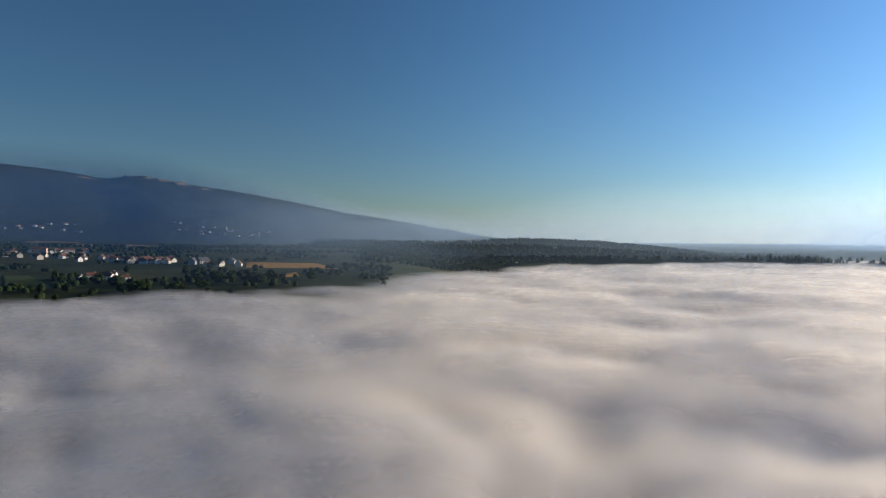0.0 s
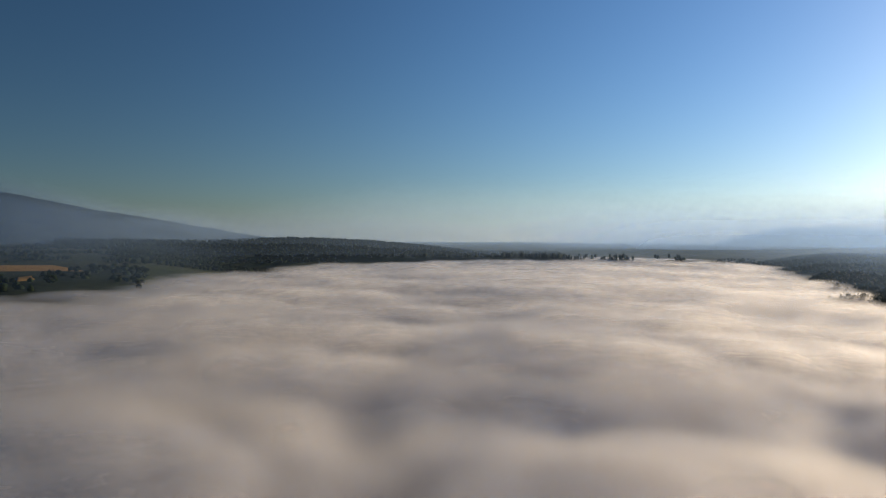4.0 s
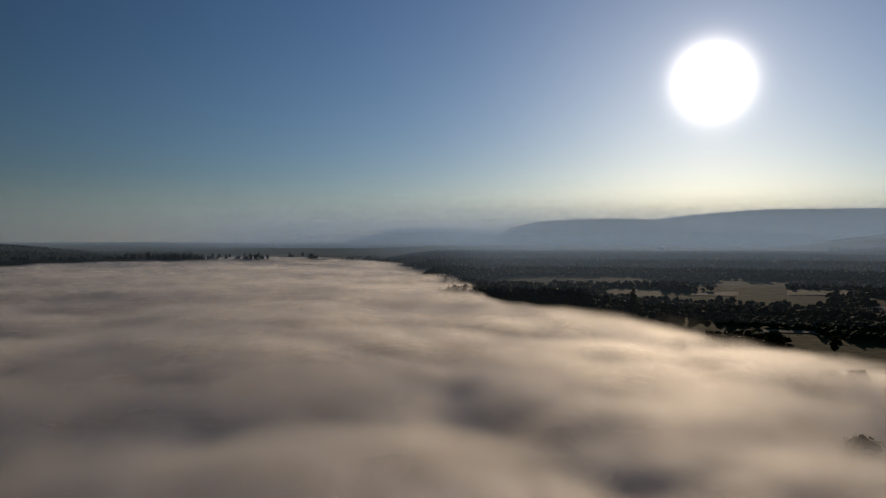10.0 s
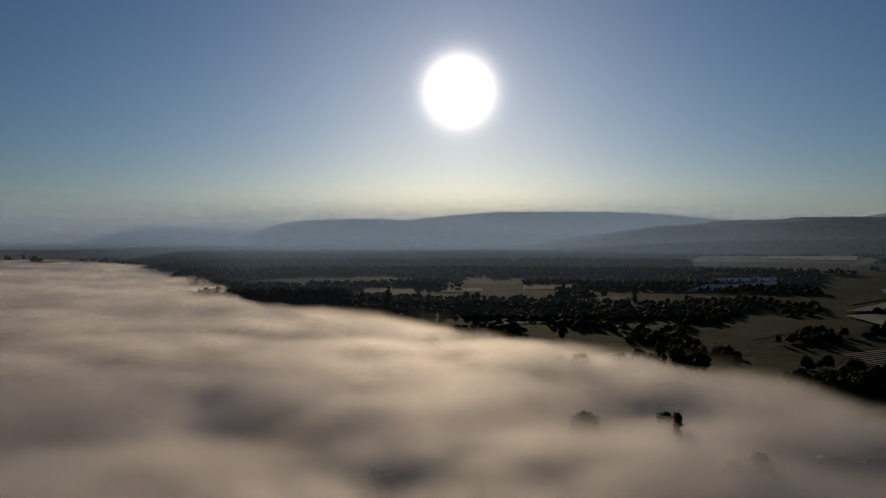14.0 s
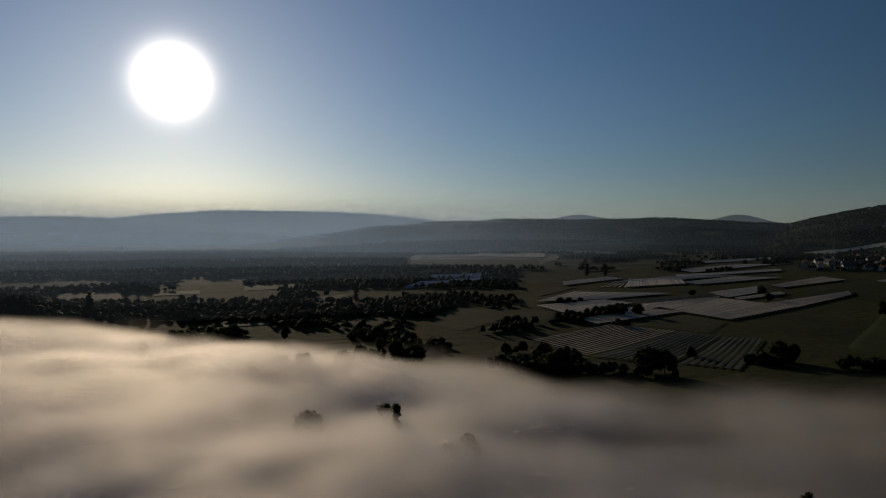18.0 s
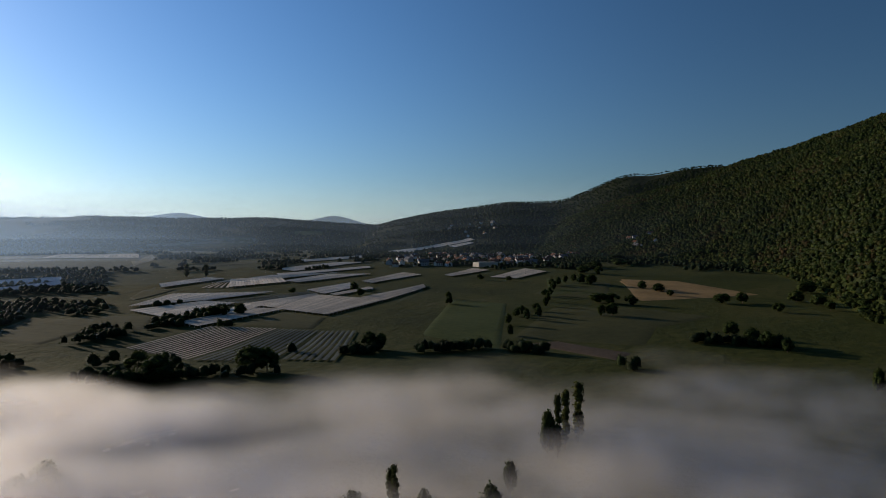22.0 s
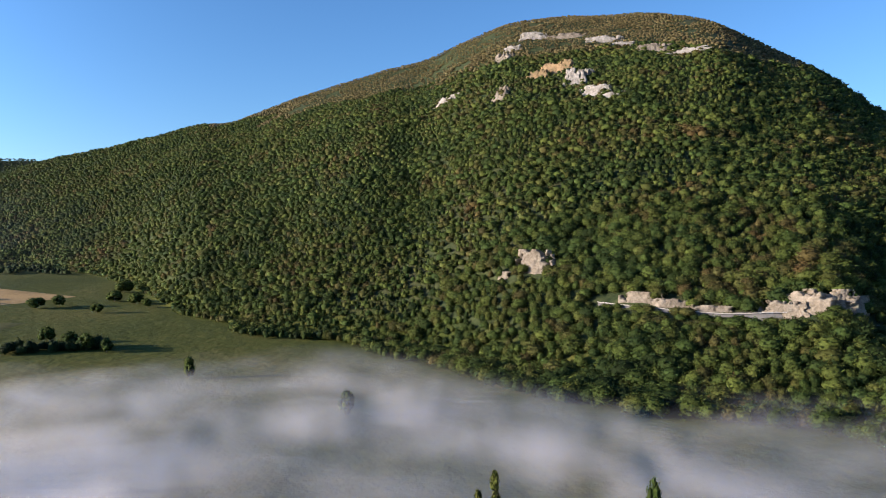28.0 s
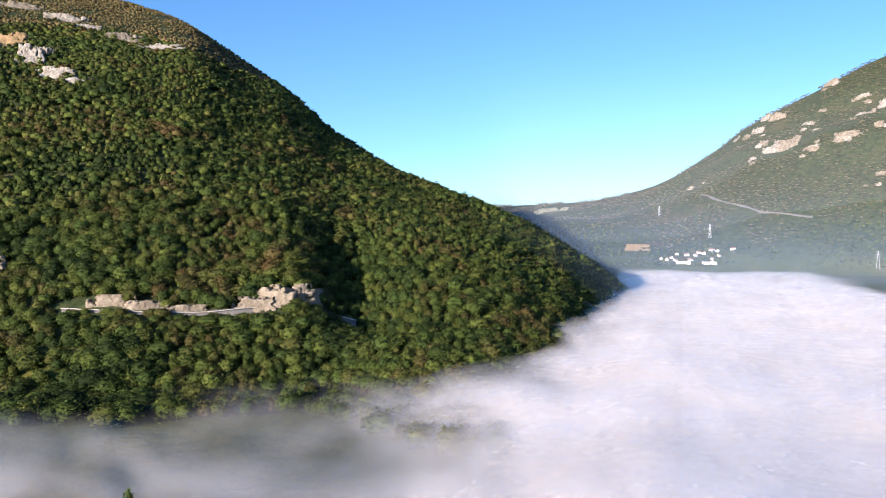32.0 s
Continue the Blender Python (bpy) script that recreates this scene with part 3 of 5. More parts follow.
def scatter(name, places, sizes, kinds, mat, seed, parent=None):
    """Many crowns in one mesh. places: n x 3 feet; sizes: n x (width, height)."""
    rng = np.random.RandomState(seed)
    pick = rng.randint(0, len(kinds), len(places))
    turn = rng.uniform(0, 2 * math.pi, len(places))
    tone = rng.uniform(0, 1, len(places))
    V, F, T, off = [], [], [], 0
    for k, (v, f) in enumerate(kinds):
        s = pick == k
        if not s.any():
            continue
        c, d = np.cos(turn[s])[:, None], np.sin(turn[s])[:, None]
        w, h = sizes[s, 0:1], sizes[s, 1:2]
        x = (v[None, :, 0] * c - v[None, :, 1] * d) * w + places[s, 0:1]
        y = (v[None, :, 0] * d + v[None, :, 1] * c) * w + places[s, 1:2]
        z = v[None, :, 2] * h + places[s, 2:3]
        V.append(np.stack([x, y, z], -1).reshape(-1, 3))
        n = int(s.sum())
        T.append(np.repeat(tone[s], len(v)))
        F.append((f[None] + (np.arange(n) * len(v))[:, None, None] + off).reshape(-1, 3))
        off += n * len(v)
    me = fast_mesh(name, np.concatenate(V), np.concatenate(F))
    att = me.attributes.new("tone", "FLOAT", "POINT")
    att.data.foreach_set("value", np.concatenate(T).astype(np.float32))
    shade(me)
    me.materials.append(mat)
    ob = new(name, me)
    if parent:
        ob.parent = parent
    return ob


def jittered(step, box, seed):
    """Points about step apart over box = x0, y0, x1, y1."""
    rng = np.random.RandomState(seed)
    x, y = np.meshgrid(np.arange(box[0], box[2], step), np.arange(box[1], box[3], step))
    x, y = x.ravel(), y.ravel()
    return x + rng.uniform(-0.45, 0.45, len(x)) * step, y + rng.uniform(-0.45, 0.45, len(x)) * step


def polar(x, y):
    a = np.degrees(np.arctan2(x, y))
    return np.hypot(x, y), np.where(a < -150, a + 360, a)


NEAR_CROWNS = [crown_kind(11, 100 + k, 1.0, 400, 0.053, True) for k in range(10)]
FAR_CROWNS = [crown_kind(4, 200 + k, 0.8, 8, 0.09) for k in range(8)]



# ---- plan of fields, trees and rocks, in metres east and north of the camera ----
NETS = (
    ("striped", ((357, 518), (463, 547), (489, 488), (350, 437))),
    ("dark", ((351, 430), (488, 483), (502, 446), (376, 379))),
    ("dark", ((387, 377), (501, 440), (521, 416), (403, 340))),
    ("white", ((486, 700), (586, 703), (595, 663), (474, 611))),
    ("white", ((534, 613), (602, 648), (594, 615), (532, 599))),
    ("grey", ((464, 590), (575, 610), (589, 574), (458, 556))),
    ("grey", ((591, 581), (720, 639), (720, 533), (588, 508))),
    ("grey", ((603, 646), (735, 653), (713, 638), (595, 584))),
    ("dark", ((607, 700), (746, 686), (740, 657), (605, 653))),
    ("white", ((508, 731), (614, 797), (714, 719), (595, 709))),
    ("striped", ((691, 835), (789, 892), (795, 886), (720, 808))),
    ("white", ((721, 807), (795, 886), (870, 855), (820, 794))),
    ("white", ((746, 870), (880, 886), (986, 830), (859, 838))),
    ("white", ((836, 810), (956, 822), (999, 766), (832, 776))),
    ("white", ((765, 696), (869, 706), (825, 659), (740, 643))),
    ("grey", ((732, 574), (903, 591), (873, 567), (726, 531))),
    ("grey", ((744, 635), (839, 644), (825, 626), (731, 616))),
    ("grey", ((904, 706), (1055, 733), (1035, 683), (891, 676))),
    ("white", ((988, 971), (1172, 980), (1219, 935), (971, 915))),
    ("white", ((1175, 1115), (1496, 1156), (1414, 1085), (1122, 1057))),
    ("white", ((685, 916), (786, 937), (790, 903), (657, 874))),
    ("white", ((915, 900), (1119, 865), (1094, 839), (891, 869))),
    ("white", ((1703, 1247), (1823, 1184), (1801, 1161), (1640, 1183))),
    ("grey", ((1056, 644), (1193, 664), (1172, 621), (1042, 621))),
    ("grey", ((1061, 555), (1228, 572), (1187, 511), (1061, 508))),
    ("white", ((1801, 1192), (1978, 1119), (1957, 1089), (1781, 1161))),
    ("white", ((1856, 1120), (1928, 1087), (1918, 1067), (1850, 1090))),
    ("grey", ((915, 1638), (1020, 1759), (1148, 1633), (1042, 1482))),
)
FIELDS = (
    ("stubble", ((1138, 361), (1143, 270), (1020, 127), (873, 255))),
    ("olive", ((564, 279), (790, 331), (820, 198), (586, 162))),
    ("olive", ((886, 404), (1081, 430), (1072, 350), (868, 292))),
    ("pale", ((-27, 983), (-28, 1087), (53, 1082), (48, 986))),
    ("pale", ((84, 1003), (91, 1057), (154, 1055), (146, 1004))),
    ("pale", ((204, 1021), (221, 1097), (312, 1102), (289, 1023))),
    ("pale", ((221, 859), (263, 900), (336, 935), (311, 882))),
    # narrow pale strip that is no grassland, drawn as a field
    ("pale", ((120, 710), (126, 731), (180, 728), (176, 711))),
    ("olive", ((222, 676), (256, 718), (317, 702), (269, 640))),
    ("olive", ((347, 664), (384, 713), (440, 704), (383, 613))),
    ("pale", ((686, 1549), (857, 1863), (1085, 1743), (924, 1484))),
    ("olive", ((302, 656), (398, 742), (427, 640), (320, 584))),
    ("olive", ((371, 704), (425, 707), (488, 650), (413, 579))),
    ("pale", ((1514, 1917), (1593, 1953), (1753, 1822), (1684, 1763))),
    ("olive", ((593, 1332), (795, 1729), (1184, 1606), (807, 1131))),
    ("orange", ((-1152, 255), (-1305, 292), (-1235, 404), (-1088, 400))),
    ("orange", ((-956, 267), (-1024, 288), (-1041, 310), (-978, 295))),
    ("bright", ((-849, -55), (-1074, -69), (-1061, -39), (-880, -6))),
    ("olive", ((-962, 52), (-1159, 67), (-1173, 171), (-977, 156))),
    ("stubble", ((-2642, -111), (-2709, -114), (-2650, 260), (-1968, 245))),
    ("olive", ((-1080, 173), (-1229, 226), (-1151, 264), (-1036, 245))),
    ("pale", ((-2041, 143), (-2539, 186), (-2357, 294), (-1968, 238))),
    ("stubble", ((524, -1928), (540, -2000), (472, -1998), (449, -1929))),
    ("pale", ((1080, -2581), (1060, -2678), (932, -2663), (916, -2571))),
    ("pale", ((923, 1338), (1202, 1643), (1041, 1401), (817, 1176))),
    ("bright", ((1661, 1911), (1758, 1853), (1685, 1764), (1591, 1818))),
    ("bright", ((1954, 1855), (2098, 1823), (1971, 1726), (1885, 1776))),
    ("olive", ((912, 1143), (1229, 1208), (1124, 1097), (888, 1104))),
    ("pale", ((1416, 1977), (1642, 1903), (1620, 1864), (1393, 1939))),
    ("olive", ((558, 809), (625, 876), (665, 848), (543, 781))),
    ("olive", ((482, 538), (583, 568), (576, 497), (510, 456))),
    ("bright", ((793, 473), (538, 356), (509, 257), (788, 388))),
    ("bright", ((1093, 471), (1103, 399), (916, 308), (871, 372))),
    ("bright", ((1723, 580), (1705, 438), (1535, 235), (1361, 165))),
    ("olive", ((712, 332), (819, 255), (793, 144), (684, 176))),
    ("ploughed", ((553, 258), (577, 239), (551, 163), (511, 159))),
    ("stubble", ((1106, 351), (1130, 335), (1043, 295), (1016, 305))),
)
# x, y, height, width
FOG_TREES = [(40, 574, 15, 18.3), (72, 595, 17, 22.9), (61, 580, 16, 14.0), (90, 454, 15, 11.8), (117, 461, 15, 15.1), (131, 459, 16, 15.2), (157, 455, 16, 17.2), (172, 462, 17, 15.7), (179, 457, 15, 13.7), (206, 476, 17, 16.5), (211, 459, 16, 18.1), (88, 302, 16, 15.5), (126, 305, 14, 11.0), (119, 230, 16, 12.4), (131, 235, 16, 12.9), (56, 440, 13, 14.2), (-56, 607, 12, 9.7), (162, 622, 13, 9.2), (121, 641, 13, 18.7)]
EDGE_TREES = [(223, 109, 13, 5.1), (195, 103, 14, 8.8), (168, 135, 14, 10.3), (183, 119, 13, 6.3), (274, 117, 19, 8.0), (486, -1, 15, 7.7), (177, -131, 20, 4.6), (356, -76, 14, 8.7), (341, 362, 18, 23.8), (347, 353, 17, 17.7), (285, 384, 18, 22.9), (286, 406, 18, 19.8), (460, 352, 15, 15.7), (464, 345, 14, 12.0)]
POPLARS = [(179, 445, 24, 5.0), (178, 435, 22, 4.5), (117, 271, 22, 4.7), (297, 112, 27, 5.6), (284, 113, 26, 4.4), (273, 112, 26, 3.8), (174, 124, 22, 3.0), (176, 127, 20, 3.0), (192, -86, 22, 3.0), (184, -77, 20, 3.0), (9, 874, 22, 8.4), (308, 841, 22, 7.1), (798, 951, 22, 7.9), (777, 973, 22, 7.9)]
FIELD_TREES = [(513, 601, 12, 15.1), (522, 592, 11, 11.3), (538, 587, 13, 14.0), (781, 471, 10, 10.2), (1021, 289, 12, 15.2), (999, 260, 12, 19.8), (955, 234, 9, 9.4), (907, 160, 13, 22.0), (920, 139, 14, 16.3), (841, 290, 13, 25.5), (842, 275, 13, 21.2), (841, 252, 12, 16.8), (672, 111, 14, 15.2), (644, 89, 14, 15.5), (629, 76, 14, 14.1), (616, 60, 11, 9.9), (891, 44, 12, 12.8), (917, 22, 12, 21.9), (876, 9, 11, 16.8)]
HEDGE_TREES = [(778, 335, 12, 6.7), (818, 349, 12, 7.1), (881, 372, 12, 8.4), (944, 395, 13, 9.8), (1010, 414, 13, 9.6), (1039, 414, 13, 8.9), (1069, 412, 12, 11.0), (1045, 391, 16, 17.8), (1032, 370, 17, 20.1), (1189, 412, 15, 16.1), (739, 253, 13, 9.3), (742, 242, 15, 14.3), (675, 312, 12, 8.9), (701, 310, 12, 9.8), (634, 313, 12, 7.9), (580, 284, 11, 6.2), (1383, 439, 16, 32.4), (1650, 667, 14, 25.5), (1626, 418, 14, 30.8), (1571, 320, 14, 23.0), (1441, 203, 16, 26.7), (738, 444, 11, 10.3), (1054, 81, 18, 28.6), (959, 84, 14, 23.0), (932, 59, 14, 22.3), (854, 93, 11, 13.7), (1531, 489, 15, 38.4), (1305, 462, 14, 30.9), (1202, 447, 13, 26.6), (991, 415, 12, 13.7), (867, 374, 11, 10.5), (735, 327, 10, 10.3), (707, 333, 10, 11.2), (690, 331, 9, 9.8), (804, 644, 13, 13.1), (750, 590, 11, 10.7), (731, 694, 8, 11.2), (1583, 325, 13, 20.6), (1562, 298, 13, 20.3), (1536, 268, 12, 17.4), (1462, 211, 15, 23.6), (1020, 554, 10, 13.0), (1023, 504, 9, 10.9)]
WEST_TREES = [(-918, 0, 12, 11.7), (-930, 8, 14, 10.4), (-906, 22, 12, 11.6), (-936, 38, 13, 13.4), (-885, 54, 14, 16.9), (-830, 70, 13, 23.9), (-833, 82, 10, 10.7), (-806, 106, 12, 24.6), (-855, 142, 9, 18.0), (-963, -7, 14, 10.7), (-885, 104, 9, 9.9), (-1098, 81, 10, 10.5), (-935, 175, 12, 18.2), (-900, 185, 12, 14.6), (-870, 212, 14, 18.5), (-930, 242, 14, 13.8), (-911, 291, 13, 15.3), (-873, -47, 9, 12.5), (-1151, 207, 12, 16.8), (-988, 155, 11, 12.7), (-1047, 153, 12, 13.5), (-876, 201, 11, 15.8)]
ROAD_CLIFFS = [(516, -264, 28, 30), (535, -246, 9, 12), (413, -293, 24, 12), (395, -307, 28, 11), (377, -321, 24, 6), (345, -351, 24, 22), (338, -361, 28, 23), (330, -375, 25, 22), (322, -390, 17, 19)]
CREST_ROCKS = [(1039, -471, 27, 27), (1087, -514, 25, 15), (1125, -571, 36, 26), (1086, -615, 60, 16), (991, -634, 47, 17), (942, -633, 27, 11), (865, -636, 39, 22), (828, -663, 51, 14), (827, -637, 25, 10), (893, -400, 20, 27), (1065, -379, 36, 16), (1050, -393, 23, 13)]
QUARRY_ROCKS = [(903, -496, 36, 25), (908, -468, 24, 16), (836, -489, 26, 34), (781, -482, 37, 18), (750, -487, 29, 9), (850, -511, 21, 13)]
LOW_ROCKS = [(253, -275, 6, 7)]
EAST_ROCKS = [(220, -2855, 91, 68), (280, -2802, 67, 45), (168, -2536, 101, 61), (217, -2537, 81, 49), (245, -2638, 42, 34), (112, -2681, 60, 34), (-4, -2432, 109, 43), (85, -2432, 50, 27), (52, -2952, 80, 56), (-52, -2727, 65, 30), (-29, -2724, 43, 22), (-94, -2571, 41, 62), (-81, -2208, 35, 25), (461, -2535, 29, 21), (85, -2424, 39, 23), (269, -2516, 40, 28), (140, -2582, 54, 25), (-36, -2599, 50, 25), (-85, -2441, 39, 47), (362, -2863, 37, 23)]
ROAD = [(437, -277), (420, -283), (394, -301), (374, -320), (353, -342), (344, -356), (326, -382), (310, -398), (302, -407)]
TRACK = [(409, -2420), (300, -2247), (195, -2105), (72, -2066)]
GREENHOUSES = (
    ((426, 957), (484, 1020), (530, 1005), (508, 972)),
    ((516, 1063), (542, 1111), (638, 1096), (603, 1037)),
    ((486, 984), (545, 1024), (599, 1030), (569, 982)),
)


def on_ground(x, y):
    return float(height(np.array([x]), np.array([y]))[0])


def part(name, bm, mat, parent, label=""):
    me = bpy.data.meshes.new(name)
    bm.to_mesh(me)
    bm.free()
    me.materials.append(mat)
    ob = new(name, me)
    ob.parent = parent
    if label:
        ob["label"] = label
    return ob


def thing(name, label, category, group="", at=(0, 0, 0)):
    ob = new(name)
    ob.location = at
    return tagged(ob, label, category, group)


def box(bm, size, at, turn=0.0):
    m = Matrix.Translation(at) @ Matrix.Rotation(turn, 4, "Z") @ Matrix.Diagonal((*size, 1))
    return bmesh.ops.create_cube(bm, size=1.0, matrix=m)["verts"]


def beam(bm, a, b, wide):
    """A square bar from a to b."""
    a, b = Vector(a), Vector(b)
    m = Matrix.Translation((a + b) / 2) @ (b - a).to_track_quat("Z", "Y").to_matrix().to_4x4() @ Matrix.Diagonal((wide, wide, (b - a).length, 1))
    bmesh.ops.create_cube(bm, size=1.0, matrix=m)


# ---- fields ----
CROPS = {
    "ploughed": (speckled("ploughed_earth", (0.05, 0.038, 0.028), (0.10, 0.075, 0.05), 60, 4), "bare dark brown ploughed field"),
    "stubble": (speckled("stubble", (0.17, 0.115, 0.05), (0.29, 0.20, 0.09), 70, 6), "dry tan stubble field beside the meadows"),
    "bright": (speckled("mown_meadow", (0.035, 0.052, 0.012), (0.072, 0.088, 0.022), 90, 7), "fresh green mown meadow"),
    "olive": (speckled("rough_pasture", (0.034, 0.040, 0.013), (0.075, 0.074, 0.026), 80, 8), "olive green rough pasture"),
    "pale": (speckled("dry_grass", (0.11, 0.11, 0.065), (0.22, 0.20, 0.13), 80, 8), "pale dry grass field between dark woods"),
    "orange": (speckled("ripe_crop", (0.28, 0.15, 0.035), (0.46, 0.25, 0.06), 60, 6), "ripe orange crop field near the village"),
}


def draped(quad, nu, nv, lift, u0=0.0, u1=1.0, v0=0.0, v1=1.0):
    """Points on the ground inside a four-cornered plot, with a lift above it."""
    a, b, c, d = (np.array(p, float) for p in quad)
    U, V = np.meshgrid(np.linspace(u0, u1, nu + 1), np.linspace(v0, v1, nv + 1), indexing="ij")
    P = (1 - U)[..., None] * ((1 - V)[..., None] * a + V[..., None] * d) + U[..., None] * ((1 - V)[..., None] * b + V[..., None] * c)
    return P[..., 0], P[..., 1], height(P[..., 0], P[..., 1]) + lift


def grid_faces(n, m):
    i = np.arange(n * m).reshape(n, m)
    return np.stack([i[:-1, :-1], i[1:, :-1], i[1:, 1:], i[:-1, 1:]], -1).reshape(-1, 4)


for crop, quad in FIELDS:
    x, y, z = draped(quad, 16, 16, 0.6)
    ragged = 5 * layered(x / 25, y / 25, 2, 33)
    for edge in (np.s_[0, :], np.s_[-1, :], np.s_[:, 0], np.s_[:, -1]):
        x[edge] += ragged[edge]
        y[edge] += ragged[edge]
        z[edge] = height(x[edge], y[edge]) - 0.4
    me = fast_mesh("field", np.stack([x, y, z], -1).reshape(-1, 3), grid_faces(17, 17))
    shade(me)
    mat, words = CROPS[crop]
    me.materials.append(mat)
    tagged(new("field", me), words, "field", kind="structure")

# ---- plots under crop covers, row by row ----
def veiled(name, dark, light):
    """A thin cover that lets part of the light through."""
    m = speckled(name, dark, light, 40, 3, 0.8, 0.0, 0.25)
    tree = m.node_tree
    b = tree.nodes["Principled BSDF"]
    lets, both_sides = tree.nodes.new("ShaderNodeBsdfTranslucent"), tree.nodes.new("ShaderNodeMixShader")
    tree.links.new(b.inputs["Base Color"].links[0].from_socket, lets.inputs["Color"])
    both_sides.inputs[0].default_value = 0.2
    tree.links.new(b.outputs[0], both_sides.inputs[1])
    tree.links.new(lets.outputs[0], both_sides.inputs[2])
    shine, glossed = tree.nodes.new("ShaderNodeBsdfGlossy"), tree.nodes.new("ShaderNodeMixShader")
    shine.inputs["Color"].default_value, shine.inputs["Roughness"].default_value = (0.9, 0.86, 0.78, 1), 0.6
    glossed.inputs[0].default_value = 0.08
    tree.links.new(both_sides.outputs[0], glossed.inputs[1])
    tree.links.new(shine.outputs[0], glossed.inputs[2])
    tree.links.new(glossed.outputs[0], tree.nodes["Material Output"].inputs["Surface"])
    return m


WEAVE = veiled("grey_cover_sheet", (0.50, 0.42, 0.30), (0.72, 0.62, 0.47))
COVERS = {  # sheet, words, share of each row that is covered, height
    "white": (veiled("pale_cover_sheet", (0.70, 0.58, 0.42), (0.95, 0.84, 0.66)), "crops under pale cover netting on posts, row by row", 0.96, 2.1),
    "grey": (WEAVE, "crops under grey cover netting on posts, row by row", 0.96, 2.1),
    "striped": (WEAVE, "dark plot with pale covered rows", 0.42, 1.0),
    "dark": (speckled("dark_crop_rows", (0.05, 0.06, 0.04), (0.13, 0.14, 0.11), 40, 3, 0.7, 0.0, 0.3), "dark green plot with long crop rows", 0.6, 1.2),
}
POST_WOOD = speckled("weathered_post", (0.35, 0.33, 0.29), (0.55, 0.52, 0.47), 3, 0.4)
post_bm = bmesh.new()
beam(post_bm, (0, 0, 0), (0, 0, 1), 0.5)
POST = bpy.data.meshes.new("post")
post_bm.to_mesh(POST)
post_bm.free()
POST.materials.append(POST_WOOD)
for tone, quad in NETS:
    mat, words, share, tall = COVERS[tone]
    mid = (sum(p[0] for p in quad) / 4, sum(p[1] for p in quad) / 4)
    quad = [tuple(mid[i] + 1.06 * (p[i] - mid[i]) for i in (0, 1)) for p in quad]
    a, b, c, d = (Vector((*p, 0)) for p in quad)
    across = ((d - a).length + (c - b).length) / 2
    count = max(4, min(30, int(across / 5.0)))
    centre = (a + b + c + d) / 4
    plot = thing("covered_plot", words, "crop plot", "covered crop plots", (centre.x, centre.y, 0))
    for k in range(count):
        v0, v1 = (k + 0.5 - share / 2) / count, (k + 0.5 + share / 2) / count
        x, y, z = draped(quad, 14, 4, 0.0, 0, 1, v0, v1)
        z = z + np.array([0.88, 0.97, 1.0, 0.97, 0.88])[None, :] * tall
        me = fast_mesh("cover_sheet", np.stack([x - centre.x, y - centre.y, z], -1).reshape(-1, 3), grid_faces(15, 5))
        shade(me)
        me.materials.append(mat)
        row = new("cover_sheet", me)
        row.parent = plot
    if tall > 2 and centre.length < 1250:
        sides = sorted(((a, b), (b, c), (c, d), (d, a)), key=lambda e: (e[0] + e[1]).length)[:2]
        for p, q in sides:
            n = max(2, min(16, int((q - p).length / 8)))
            for k in range(n):
                at = p.lerp(q, (k + 0.5) / n)
                post = new("post", POST)
                post.parent = plot
                post.location = (at.x - centre.x, at.y - centre.y, on_ground(at.x, at.y))
                post.scale = (1, 1, 0.88 * tall)

# ---- greenhouses ----
GLAZING = speckled("milky_sheeting", (0.55, 0.56, 0.57), (0.74, 0.75, 0.76), 30, 4, 0.3, 0.0, 0.1)
for quad in GREENHOUSES:
    a, b, c, d = (Vector((*p, 0)) for p in quad)
    centre = (a + b + c + d) / 4
    house = thing("polytunnel_block", "white plastic polytunnels side by side between fields", "greenhouse", "polytunnels", (centre.x, centre.y, 0))
    count = max(3, int(((b - a).length + (c - d).length) / 2 / 12))
    for k in range(count):
        u0, u1 = (k + 0.12) / count, (k + 0.8) / count
        x, y, z = draped(quad, 6, 8, 0.0, u0, u1, 0, 1)
        z = z + np.array([0.0, 2.4, 3.8, 4.3, 3.8, 2.4, 0.0])[:, None]
        me = fast_mesh("tunnel", np.stack([x - centre.x, y - centre.y, z], -1).reshape(-1, 3), grid_faces(7, 9))
        shade(me)
        me.materials.append(GLAZING)
        row = new("tunnel", me)
        row.parent = house

# ---- single trees ----
LEAF = foliage("tree_leaves", (0.020, 0.034, 0.010), (0.036, 0.056, 0.014), (0.058, 0.075, 0.020), single=True)
POPLAR_LEAF = foliage("poplar_leaves", (0.030, 0.044, 0.012), (0.060, 0.072, 0.018), (0.10, 0.095, 0.026), single=True)


